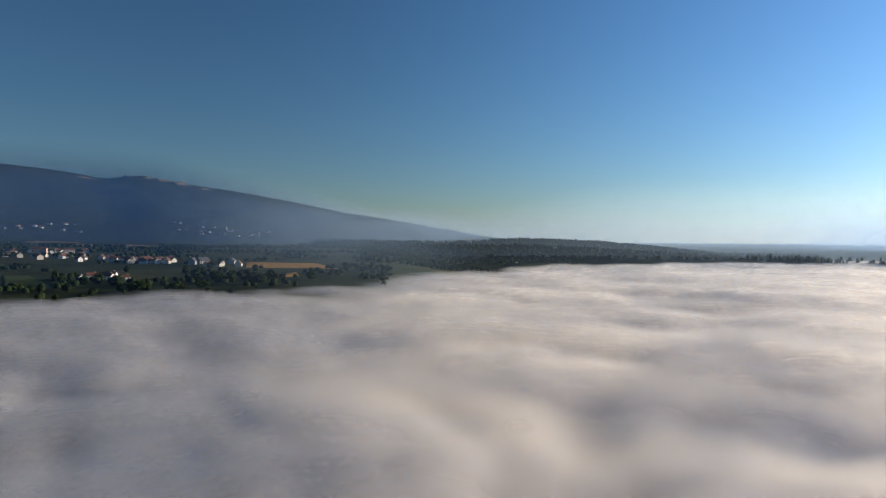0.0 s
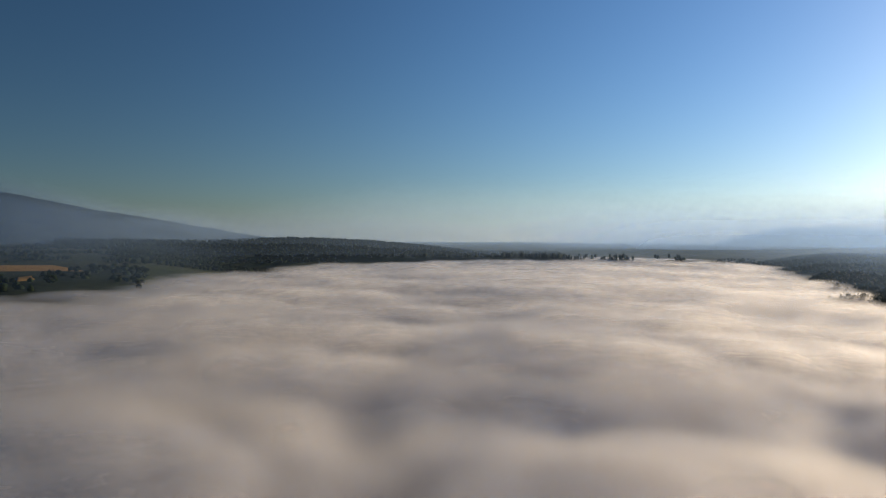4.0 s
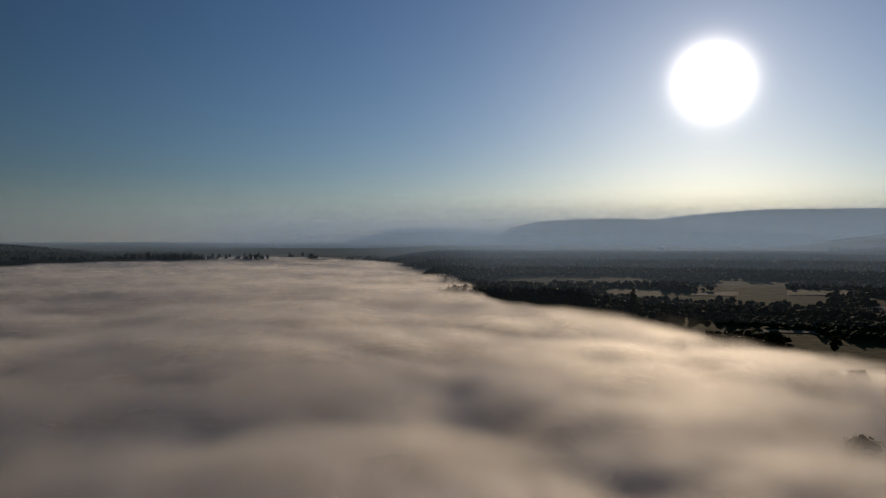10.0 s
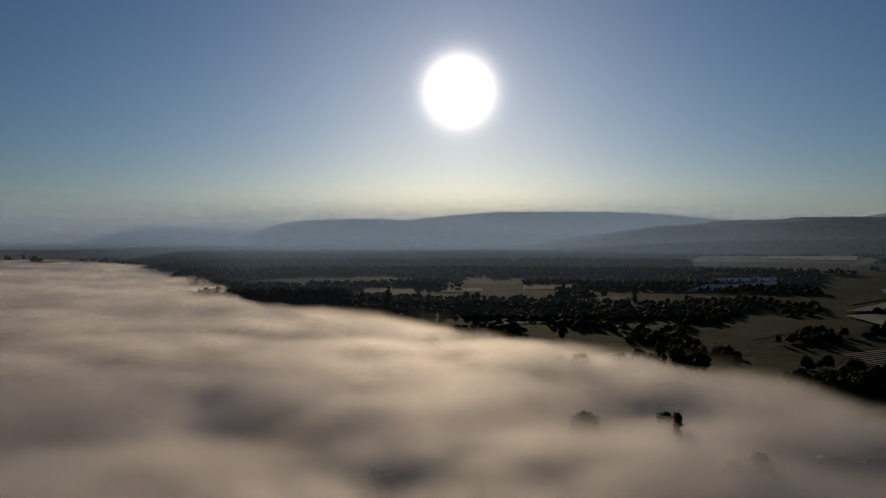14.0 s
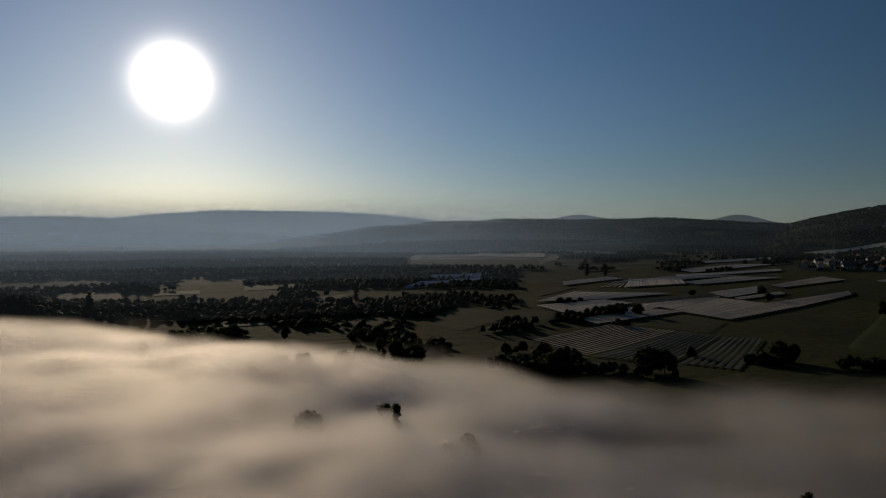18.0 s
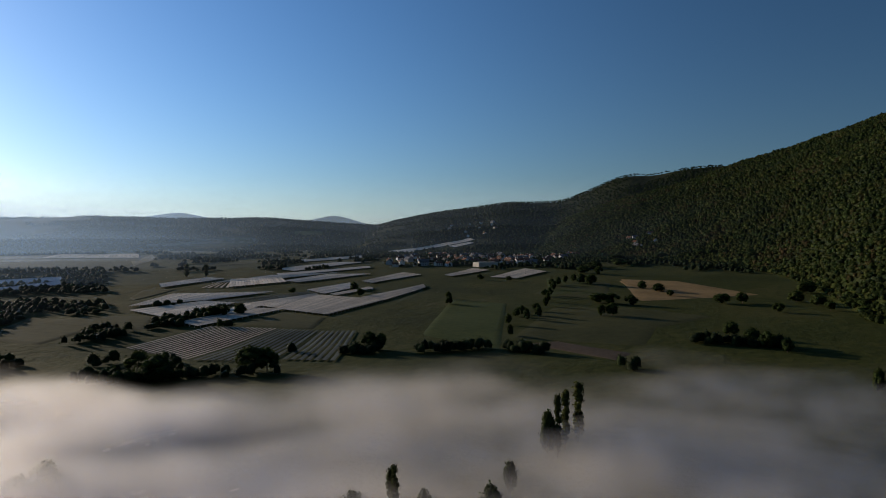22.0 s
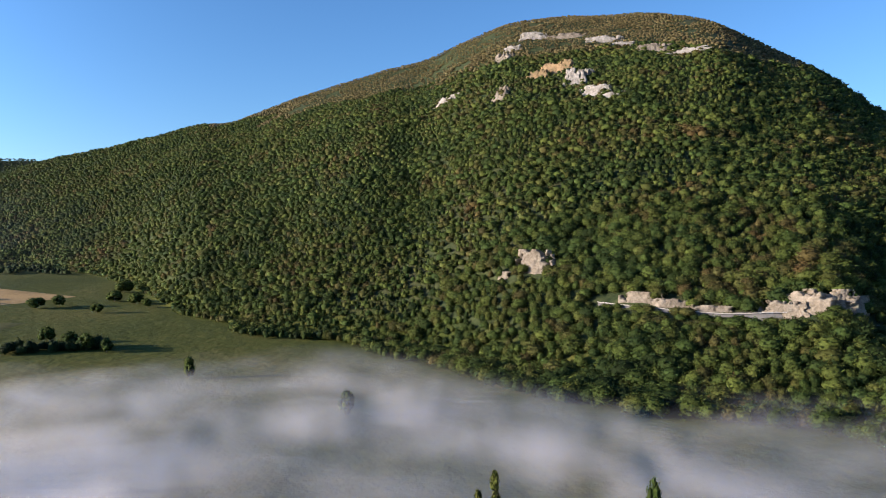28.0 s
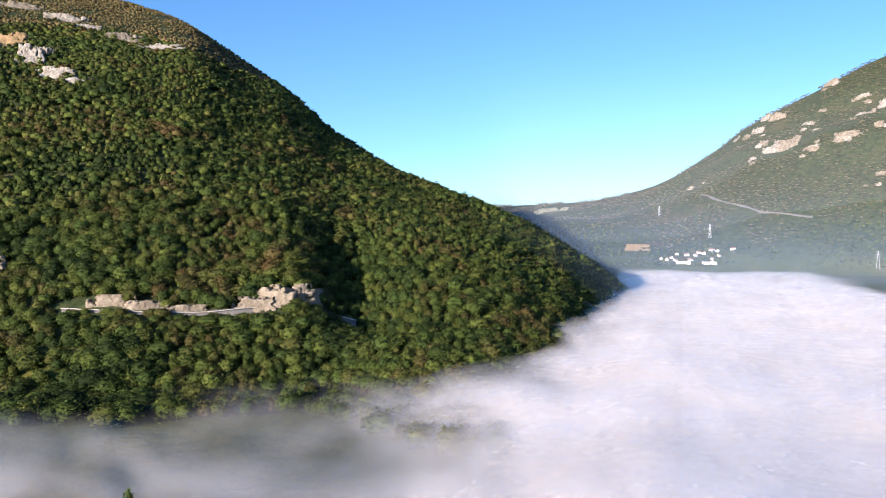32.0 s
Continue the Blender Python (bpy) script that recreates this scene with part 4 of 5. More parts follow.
def leafy(name, kind, seed):
    """One broad or slender tree, one unit high: tapered trunk with limbs, and a crown of many leaf clumps."""
    rng = np.random.RandomState(seed)
    tree = new(name)
    bm = bmesh.new()
    slim = kind == "poplar"
    for k, (r0, r1, top) in enumerate(((0.022, 0.014, 0.45), (0.014, 0.004, 0.92 if slim else 0.8))):
        low = 0.0 if k == 0 else 0.45
        bmesh.ops.create_cone(bm, segments=7, radius1=r0, radius2=r1, depth=top - low, cap_ends=True, matrix=Matrix.Translation((0, 0, (low + top) / 2)))
    for k in range(6):
        ang, at = rng.uniform(0, 6.28), rng.uniform(0.28, 0.6)
        reach = 0.06 if slim else 0.26
        beam(bm, (0, 0, at), (reach * math.cos(ang), reach * math.sin(ang), at + rng.uniform(0.12, 0.22)), 0.012)
    part("trunk", bm, BARK, tree)
    vs, fs = [], []
    sprays = []
    for k in range(40 if slim else 34):
        ang, up = rng.uniform(0, 6.28), rng.uniform(0.0, 1.0)
        if slim:
            reach = 0.075 * math.sin(math.pi * min(1, 0.10 + 0.84 * up)) ** 0.7 * rng.uniform(0.3, 1.0)
            z, size = 0.12 + 0.84 * up, rng.uniform(0.042, 0.070)
        else:
            reach = 0.34 * math.sqrt(max(0.02, 1 - (2 * up - 0.9) ** 2)) * rng.uniform(0.35, 1.0) ** 0.5
            z, size = 0.22 + 0.64 * up, rng.uniform(0.11, 0.19)
        mid = np.array((reach * math.cos(ang), reach * math.sin(ang), min(z, 1 - size)))
        vs.append(ICO_V * size * rng.uniform(0.6, 1.15, (len(ICO_V), 1)) + mid)
        fs.append(ICO_F + k * len(ICO_V))
        way = rng.normal(0, 1, (26, 3)) + (0, 0, 0.4)
        way /= np.linalg.norm(way, axis=1, keepdims=True)
        sprays.append((mid + way * size * rng.uniform(0.8, 1.35, (26, 1)), way))
    v, f = leaf_sprays(np.concatenate([p for p, _ in sprays]), np.concatenate([w for _, w in sprays]), 0.022 if slim else 0.038, rng)
    fs.append(f + sum(len(x) for x in vs))
    vs.append(v)
    me = fast_mesh("crown", np.concatenate(vs), np.concatenate(fs))
    me.materials.append(POPLAR_LEAF if slim else LEAF)
    crown = new("crown", me)
    crown.parent = tree
    return tree


BROAD = [leafy("tree", "broad", 300 + k) for k in range(4)]
SLIM = [leafy("poplar_tree", "poplar", 320 + k) for k in range(3)]
used_kinds = set()


def plant(kinds, rows, words, group, category, seed):
    rng = np.random.RandomState(seed)
    for x, y, tall, wide in rows:
        k = int(rng.randint(len(kinds)))
        at = pose(x, y, on_ground(x, y) - 0.15, 0, 0, float(rng.uniform(0, 360)))
        if kinds[k].name in used_kinds:
            ob = copy_thing(kinds[k], at)
        else:
            used_kinds.add(kinds[k].name)
            ob = kinds[k]
            ob.matrix_basis = at
        slim = kinds is SLIM
        ob.scale = (wide / 0.22, wide / 0.22, tall) if slim else (wide / 0.88, wide / 0.88, tall)
        tagged(ob, words, category, group)


plant(BROAD, FOG_TREES, "dark broadleaf tree standing out of the fog", "trees in the fog", "tree", 1)
plant(BROAD, EDGE_TREES, "dark broadleaf tree at the edge of the fog", "trees at the fog's edge", "tree", 2)
plant(SLIM, POPLARS, "tall slender poplar with yellowish green leaves", "poplars", "poplar", 3)
plant(BROAD, FIELD_TREES, "round dark green tree on the open meadow", "meadow trees", "tree", 4)
plant(BROAD, HEDGE_TREES, "bushy tree in a hedge between fields", "hedge trees", "tree", 5)
plant(BROAD, WEST_TREES, "dark tree among the fields below the village", "village trees", "tree", 6)

# ---- hedges and woods on the plain ----
PLAIN_KINDS = [crown_kind(9, 400 + k, 0.95, 110, 0.06, True) for k in range(5)]
ONE_LUMP = [crown_kind(4, 420 + k, 0.9, 6, 0.12) for k in range(6)]


def in_plots(x, y):
    """Whether points lie in a field, a covered plot or a greenhouse block."""
    hit = np.zeros(len(x), bool)
    for quad in [q for _, q in FIELDS] + [q for _, q in NETS] + list(GREENHOUSES):
        inside = np.ones(len(x), bool)
        area = sum(quad[k - 1][0] * quad[k][1] - quad[k][0] * quad[k - 1][1] for k in range(4))
        for k in range(4):
            (ax, ay), (bx, by) = quad[k - 1], quad[k]
            side = (bx - ax) * (y - ay) - (by - ay) * (x - ax)
            inside &= (side if area > 0 else -side) > 0
        hit |= inside
    return hit


def wood(words, bounds, step, want, kinds, mat, wide, tall, seed):
    """Trees over a sector bounds = turn0, turn1, near, far, where want(x, y, r, turn) says so."""
    t0, t1, near, far = bounds
    rng = np.random.RandomState(seed)
    reach = far
    x, y = jittered(step, (-reach, -reach, reach, reach), seed)
    r, a = polar(x, y)
    s = (a > t0) & (a < t1) & (r > near) & (r < far)
    x, y, r, a = x[s], y[s], r[s], a[s]
    s = want(x, y, r, a) & ~in_plots(x, y)
    x, y = x[s], y[s]
    w = rng.uniform(0.7, 1.3, len(x)) * wide
    h = rng.uniform(0.7, 1.25, len(x)) * tall
    ob = scatter("wood", np.stack([x, y, height(x, y) - 0.5], -1), np.stack([w, h], -1), kinds, mat, seed)
    return tagged(ob, words, "wood", kind="stuff")


def thick(x, y, scale, cut, seed):
    return layered(x / scale, y / scale, 3, seed) > cut


wood("dark woods and hedges on the plain beyond the fog", (-26, 33, 660, 2300), 10.0,
     lambda x, y, r, a: (a > np.interp(r, [800, 1100, 1500, 2300], [-12.5, -14, -17, -23]) + 5 * layered(r / 160, r * 0, 3, 505)) & ((thick(x, y, 150, -0.10, 500) & (r > 1050)) | (thick(x, y, 90, 0.06, 501) & (r > 900 - 8 * a)) | ((r > 800 - 6 * a) & (r < 960 - 6 * a) & (a < 24))), ONE_LUMP, DARK_WOOD, 10.5, 10, 51)
wood("dark clumps of trees beyond the fog", (6, 42, 545, 900), 9.0, lambda x, y, r, a: thick(x, y, 60, 0.10, 601) & (r > 560 + 60 * layered(a / 5, a * 0, 2, 602)), PLAIN_KINDS, DARK_WOOD, 9, 9, 66)
wood("dark hedgerows between the fields", (28, 84, 560, 2300), 12.0,
     lambda x, y, r, a: thick(x, y, 70, 0.16, 510) & (r > 1350) | thick(x, y, 120, 0.13, 511) & (r > 1700), ONE_LUMP, DARK_WOOD, 12, 11, 52)
wood("low hedge of bushes along the fog's edge", (32, 92, 440, 660), 7.0,
     lambda x, y, r, a: (np.abs(r - (505 + 60 * smooth(75, 62, a) + 60 * layered(a / 6, a * 0, 2, 520))) < 9) & (a < 74) & thick(x, y, 40, -0.08, 521) | (np.abs(r - 640) < 8) & (a > 78) & (a < 85), PLAIN_KINDS, DARK_WOOD, 9, 10, 53)
wood("dark thicket by the covered plots", (30, 47, 480, 620), 7.5, lambda x, y, r, a: thick(x, y, 45, 0.07, 580) & (r < 560 + 30 * layered(a / 3, a * 0, 2, 581)), PLAIN_KINDS, DARK_WOOD, 8, 9, 62)
wood("dark trees round the village below the mountain", (50, 70, 1300, 2100), 13.0, lambda x, y, r, a: thick(x, y, 80, 0.02, 590) & (r > 1480 - 8 * (a - 55)), ONE_LUMP, DARK_WOOD, 13, 11, 63)
wood("dark woods between the western fields and the fog", (-68, -46, 1350, 2200), 15.0, lambda x, y, r, a: (r > 1350 + 40 * (a + 68)) & thick(x, y, 120, -0.22, 533), ONE_LUMP, DARK_WOOD, 15, 12, 65)
wood("wooded low hill beyond the sea of fog", (-72, -34, 2150, 2900), 20.0, lambda x, y, r, a: thick(x, y, 300, -0.25, 530), ONE_LUMP, DARK_WOOD, 18, 16, 54)
wood("line of trees rising out of the far fog", (-38.5, -24.5, 2120, 2260), 13.0, lambda x, y, r, a: thick(x, y, 60, -0.12, 531), ONE_LUMP, DARK_WOOD, 13, 24, 55)
wood("trees round the western village", (-97, -66, 720, 2500), 17.0,
     lambda x, y, r, a: thick(x, y, 110, 0.12, 540) & (r > 900) | thick(x, y, 70, 0.17, 541), ONE_LUMP, DARK_WOOD, 13, 11, 56)
wood("dark trees on a low spit in the fog", (-17, -3, 620, 930), 8.5, lambda x, y, r, a: (np.abs(r - 885) < 26 + 2 * a * (a > -8)) & (a < -3) | (np.abs(r - 655) < 14) & (a > -13.5) & (a < -5) & thick(x, y, 30, 0.02, 582), PLAIN_KINDS, DARK_WOOD, 8, 11, 60)
wood("wooded ridge beyond the fields", (14, 80, 2350, 3250), 16.0, lambda x, y, r, a: thick(x, y, 260, -0.16, 550), ONE_LUMP, DARK_WOOD, 12, 9, 57)
wood("dark green woods on the hill behind the village", (56, 84, 1750, 2450), 15.0, lambda x, y, r, a: thick(x, y, 150, -0.12, 591) & (r > 1980 - 6 * (a - 56)), ONE_LUMP, DARK_WOOD, 14, 11, 64)
SCRUB = foliage("scrub_leaves", (0.050, 0.046, 0.022), (0.075, 0.064, 0.030), (0.10, 0.080, 0.042), (0.055, 0.062, 0.022))
DRY = foliage("dry_scrub_leaves", (0.060, 0.052, 0.036), (0.085, 0.072, 0.050), (0.060, 0.066, 0.030))
wood("scrub and woods on the mountain across the gorge", (153, 187, 1850, 3060), 15.0, lambda x, y, r, a: thick(x, y, 120, -0.16, 560) & (height(x, y) < 150 + 260 * layered(x / 200, y / 200, 3, 561)), ONE_LUMP, FOREST, 13, 9, 58)
wood("dry scrub high on the mountain across the gorge", (153, 187, 1850, 3060), 15.0, lambda x, y, r, a: thick(x, y, 90, -0.06, 562) & (height(x, y) >= 150 + 260 * layered(x / 200, y / 200, 3, 561)), ONE_LUMP, DRY, 12, 6, 61)
wood("trees at the foot of the mountain", (66, 92, 1050, 2100), 14.0,
     lambda x, y, r, a: (r > eased(a, VUACHE_FOOT) - 260) & (a < 82) & thick(x, y, 90, -0.02, 570), ONE_LUMP, DARK_WOOD, 13, 12, 59)

# ---- houses ----
PLASTER = [speckled("cream_plaster", (0.55, 0.50, 0.42), (0.70, 0.65, 0.56), 6, 0.8), speckled("white_plaster", (0.68, 0.67, 0.64), (0.82, 0.81, 0.79), 6, 0.8),
           speckled("rosy_plaster", (0.52, 0.36, 0.28), (0.64, 0.46, 0.37), 6, 0.8), speckled("grey_render", (0.36, 0.35, 0.33), (0.48, 0.47, 0.45), 6, 0.8)]
TILES = [speckled("brown_tiles", (0.10, 0.055, 0.035), (0.20, 0.105, 0.065), 5, 0.5), speckled("red_tiles", (0.13, 0.065, 0.043), (0.21, 0.105, 0.07), 5, 0.5), speckled("grey_slates", (0.08, 0.08, 0.085), (0.16, 0.16, 0.165), 5, 0.5)]
PANE = speckled("dark_pane", (0.02, 0.025, 0.03), (0.05, 0.055, 0.06), 3, 0.4, 0.15)
TIMBER = speckled("door_wood", (0.10, 0.06, 0.03), (0.18, 0.11, 0.06), 2, 0.2)


def house(name, w, d, h, pitch, wall, roof, seed, floors=2, flat=False):
    """Walls, a roof with eaves, a chimney, a door and windows on two sides."""
    rng = np.random.RandomState(seed)
    ob = new(name)
    bm = bmesh.new()
    box(bm, (w, d, h), (0, 0, h / 2))
    if not flat:
        for sx in (-1, 1):
            x = sx * (w / 2 - 0.15)
            vs = [bm.verts.new(p) for p in ((x, -d / 2, h), (x, d / 2, h), (x, 0, h + pitch), (x - sx * 0.3, -d / 2, h), (x - sx * 0.3, d / 2, h), (x - sx * 0.3, 0, h + pitch))]
            bm.faces.new(vs[:3]), bm.faces.new(vs[3:]), bm.faces.new((vs[0], vs[2], vs[5], vs[3])), bm.faces.new((vs[1], vs[4], vs[5], vs[2]))
    part("wall", bm, wall, ob)
    bm = bmesh.new()
    if flat:
        box(bm, (w + 0.6, d + 0.6, 0.5), (0, 0, h + 0.25))
    else:
        for sy in (-1, 1):
            run = d / 2 + 0.6
            rise_ = pitch * run / (d / 2)
            tilt = math.atan2(rise_, run)
            m = Matrix.Translation((0, sy * run / 2, h + pitch - rise_ / 2 + 0.12)) @ Matrix.Rotation(-sy * tilt, 4, "X") @ Matrix.Diagonal((w + 1.0, math.hypot(run, rise_), 0.24, 1))
            bmesh.ops.create_cube(bm, size=1.0, matrix=m)
    part("roof", bm, roof, ob)
    if not flat:
        bm = bmesh.new()
        box(bm, (0.7, 0.9, 2.2), (w * 0.28, d * 0.12, h + pitch * 0.8 + 0.6))
        part("chimney", bm, wall, ob)
    bm = bmesh.new()
    box(bm, (1.2, 0.12, 2.1), (-w * 0.05, -d / 2 - 0.03, 1.05))
    part("door", bm, TIMBER, ob)
    for side in (-1, 1):
        for f in range(floors):
            for k in range(max(2, int(w / 3.5))):
                x = (k + 0.5) / max(2, int(w / 3.5)) * w - w / 2
                if f == 0 and side < 0 and abs(x + w * 0.05) < 1.3:
                    continue
                bm = bmesh.new()
                box(bm, (1.2, 0.12, 1.4), (x, side * (d / 2 + 0.03), 1.7 + f * (h - 0.6) / floors))
                part("window", bm, PANE, ob)
    return ob


HOUSES = [house("house", 11, 9, 5.2, 3.4, PLASTER[0], TILES[0], 1), house("house", 13, 9, 5.4, 3.2, PLASTER[1], TILES[1], 2),
          house("house", 10, 8, 5.0, 3.0, PLASTER[1], TILES[0], 3), house("house", 15, 10, 5.6, 3.8, PLASTER[3], TILES[2], 4), house("house", 12, 9, 5.0, 3.2, PLASTER[0], TILES[1], 5)]
WORDS = ["cream house with a brown tiled roof in the village", "white house with a red tiled roof in the village", "small white house with a brown tiled roof",
         "long grey house with a slate roof", "cream house with a red tiled roof among trees"]
first_house = set()


def settle(quad, count, group, seed, gap=15.0, kinds=(0, 1, 2, 3, 4), size=1.0):
    """Houses strewn over a four-cornered plot, no two of them touching."""
    rng = np.random.RandomState(seed)
    a, b, c, d = (np.array(p, float) for p in quad)
    done = []
    for _ in range(count * 30):
        u, v = rng.uniform(size=2)
        p = (1 - u) * ((1 - v) * a + v * d) + u * ((1 - v) * b + v * c)
        if len(done) >= count:
            break
        if any(np.hypot(*(p - q)) < gap * size for q in done):
            continue
        done.append(p)
        k = int(kinds[rng.randint(len(kinds))])
        at = pose(p[0], p[1], on_ground(*p) - 0.3, 0, 0, float(rng.choice([20, 110, 60, 150]) + rng.uniform(-12, 12)))
        if k in first_house:
            ob = copy_thing(HOUSES[k], at)
        else:
            first_house.add(k)
            ob = HOUSES[k]
            ob.matrix_basis = at
        grown = size * float(rng.uniform(0.9, 1.2))
        ob.scale = (grown, grown, grown)
        tagged(ob, WORDS[k], "house", group)
    return done


town = settle(((1124, 850), (1330, 590), (1760, 640), (1560, 1060)), 105, "houses of the village below the mountain", 1, 15, (0, 1, 2, 3, 4), 1.15)
settle(((1690, 470), (1800, 560), (1830, 520), (1740, 440)), 7, "hamlet at the forest's edge", 2, 20)
settle(((1960, 1150), (2150, 1320), (2300, 1150), (2100, 1000)), 12, "scattered farms on the ridge", 3, 40)
settle(((-1400, 10), (-1290, 165), (-1380, 190), (-1480, 30)), 26, "houses of the western village", 4, 15, (1, 2, 0, 4))
settle(((-1450, -130), (-1480, 30), (-1750, 60), (-1750, -140)), 26, "houses of the western village", 5, 18, (0, 1, 2, 4))
settle(((-955, 10), (-950, 75), (-985, 80), (-990, 5)), 5, "farm hamlet by the fog", 6, 16, (0, 1, 2))
settle(((-1180, 190), (-1150, 260), (-1260, 280), (-1300, 190)), 7, "farms by the orange field", 7, 18)
settle(((-2850, 400), (-2830, 760), (-3050, 800), (-3080, 400)), 22, "far town at the foot of the ridge", 8, 20, (3, 0, 4, 3))
settle(((-2820, -180), (-2830, 60), (-3000, 60), (-3000, -180)), 9, "far town at the foot of the ridge", 9, 20, (3, 0, 4))
gorge = settle(((470, -1845), (230, -1850), (235, -1925), (430, -1925)), 16, "houses of the village in the gorge", 10, 16, (0, 1, 2, 4), 0.85)

block = house("apartment_block", 26, 13, 14, 3.0, PLASTER[2], TILES[1], 20, 4)
block.matrix_basis = pose(-1591, -39, on_ground(-1591, -39) - 0.3, 0, 0, 75)
tagged(block, "rosy plastered apartment block with a tiled roof", "apartment block")
block = house("apartment_block", 18, 13, 12, 2.6, PLASTER[0], TILES[0], 21, 4)
block.matrix_basis = pose(-1602, 12, on_ground(-1602, 12) - 0.3, 0, 0, 95)
tagged(block, "cream apartment block beside the rosy one", "apartment block")
block = house("factory", 46, 22, 9, 1, PLASTER[0], PLASTER[3], 22, 1, True)
block.matrix_basis = pose(1257, 671, on_ground(1257, 671) - 0.3, 0, 0, -28)
tagged(block, "long cream industrial hall with a flat roof", "factory")
for x, y, turn in ((350, -1836, 5), (290, -1842, 12)):
    block = house("warehouse", 34, 16, 7, 1, PLASTER[0], PLASTER[3], 23, 1, True)
    block.matrix_basis = pose(x, y, on_ground(x, y) - 0.3, 0, 0, turn)
    tagged(block, "long white flat-roofed hall in the gorge village", "warehouse")
# barns added where far glints shine; their pale roofs stand in for these
for x, y in ((385, 4151), (400, 4140), (120, 2652)):
    block = house("barn", 24, 12, 6, 2.5, PLASTER[1], GLAZING, 24, 1)
    block.matrix_basis = pose(x, y, on_ground(x, y), 0, 0, 5)
    tagged(block, "small barn with a pale glossy roof, added for a far glint", "barn")

# gardens round the houses
rng = np.random.RandomState(77)
spots = np.array([p + rng.uniform(-14, 14, 2) for p in town for _ in range(4)] + [p + rng.uniform(-14, 14, 2) for p in gorge for _ in range(2)])
spots = spots[np.array([min(np.hypot(*(s - q)) for q in town + gorge) > 8 for s in spots])]
sizes = np.stack([rng.uniform(5, 10, len(spots)), rng.uniform(5, 11, len(spots))], -1)
garden = scatter("garden_trees", np.column_stack([spots, height(spots[:, 0], spots[:, 1])]), sizes, ONE_LUMP, DARK_WOOD, 78)
tagged(garden, "dark garden trees between the village houses", "trees", kind="stuff")

# ---- pylons ----
STEEL = speckled("galvanised_steel", (0.30, 0.31, 0.32), (0.44, 0.45, 0.46), 3, 0.5, 0.5)


def pylon(x, y, tall):
    ob = thing("pylon", "grey steel lattice pylon on the far slope", "pylon", "pylons", (x, y, on_ground(x, y)))
    w = tall * 0.09
    for sx in (-1, 1):
        for sy in (-1, 1):
            bm = bmesh.new()
            beam(bm, (sx * w, sy * w, 0), (sx * 0.5, sy * 0.5, tall), 0.3)
            part("leg", bm, STEEL, ob)
    for k in range(5):
        a, b = w + (0.5 - w) * k / 5, w + (0.5 - w) * (k + 1) / 5
        for sy in (-1, 1):
            bm = bmesh.new()
            beam(bm, (-a, sy * a, tall * k / 5), (b, sy * b, tall * (k + 1) / 5), 0.2)
            part("brace", bm, STEEL, ob)
    for z, reach in ((0.66, 0.20), (0.80, 0.16), (0.93, 0.12)):
        bm = bmesh.new()
        beam(bm, (-tall * reach, 0, tall * z), (tall * reach, 0, tall * z), 0.35)
        part("crossarm", bm, STEEL, ob)


for x, y, tall in ((316, -2015, 38), (517, -2314, 36), (-65, -1851, 42)):
    pylon(x, y, tall)

# ---- the mountain road and the cliffs ----
def slope_frame(x, y):
    """Ground point, way down the slope, way along it, and the slope's normal."""
    e = 12.0
    gx_ = (on_ground(x + e, y) - on_ground(x - e, y)) / (2 * e)
    gy_ = (on_ground(x, y + e) - on_ground(x, y - e)) / (2 * e)
    n = Vector((-gx_, -gy_, 1)).normalized()
    down = Vector((n.x, n.y, 0)).normalized()
    return Vector((x, y, on_ground(x, y))), down, Vector((-down.y, down.x, 0)), n


def cliff(x, y, wide, tall, mat, seed, words, category="cliff", lean=0.35, group="", ragged=2.3):
    """A broken rock face on a slope: ledges, cracks and an uneven outline."""
    at, down, along, n = slope_frame(x, y)
    face = (down * (1 - lean) + n * lean).normalized()
    up = along.cross(face)
    if up.z < 0:
        up = -up
    cols, rows = max(10, min(90, int(wide / 0.7))), max(8, min(50, int(tall / 0.7)))
    u, v = np.meshgrid(np.linspace(-1, 1, cols), np.linspace(-1, 1, rows), indexing="ij")
    s = wide / 9
    rough = layered(u * s * 0.6 + seed, v * tall / 22 + seed, 5, 600 + seed, 0.55)
    cracks = np.abs(layered(u * s * 1.7 + 3 * seed, v * tall / 18 - seed, 2, 640 + seed))
    outline = np.sqrt(np.abs(u) ** 2.6 + np.abs(v) ** 2.6) + ragged * layered(u * 2.8 + seed, v * 2.1, 4, 680 + seed, 0.72)
    proud = (1.2 + 0.015 * wide) * smooth(1.08, 0.8, outline) + 3.0 * rough - 0.35 * smooth(0.06, 0.0, cracks)
    proud = np.where(outline > 1.05, -3.5, proud)
    bend = 0.10 * wide * (u ** 2)
    P = np.array(at)[None, None] + u[..., None] * np.array(along) * wide / 2 + v[..., None] * np.array(up) * tall / 2 + (proud - bend * 0.3)[..., None] * np.array(face)
    faces = grid_faces(cols, rows)
    faces = faces[outline.reshape(-1)[faces].min(1) < 1.05]
    me = fast_mesh(category, P.reshape(-1, 3), faces)
    me.materials.append(mat)
    return tagged(new(category, me), words, category, group)


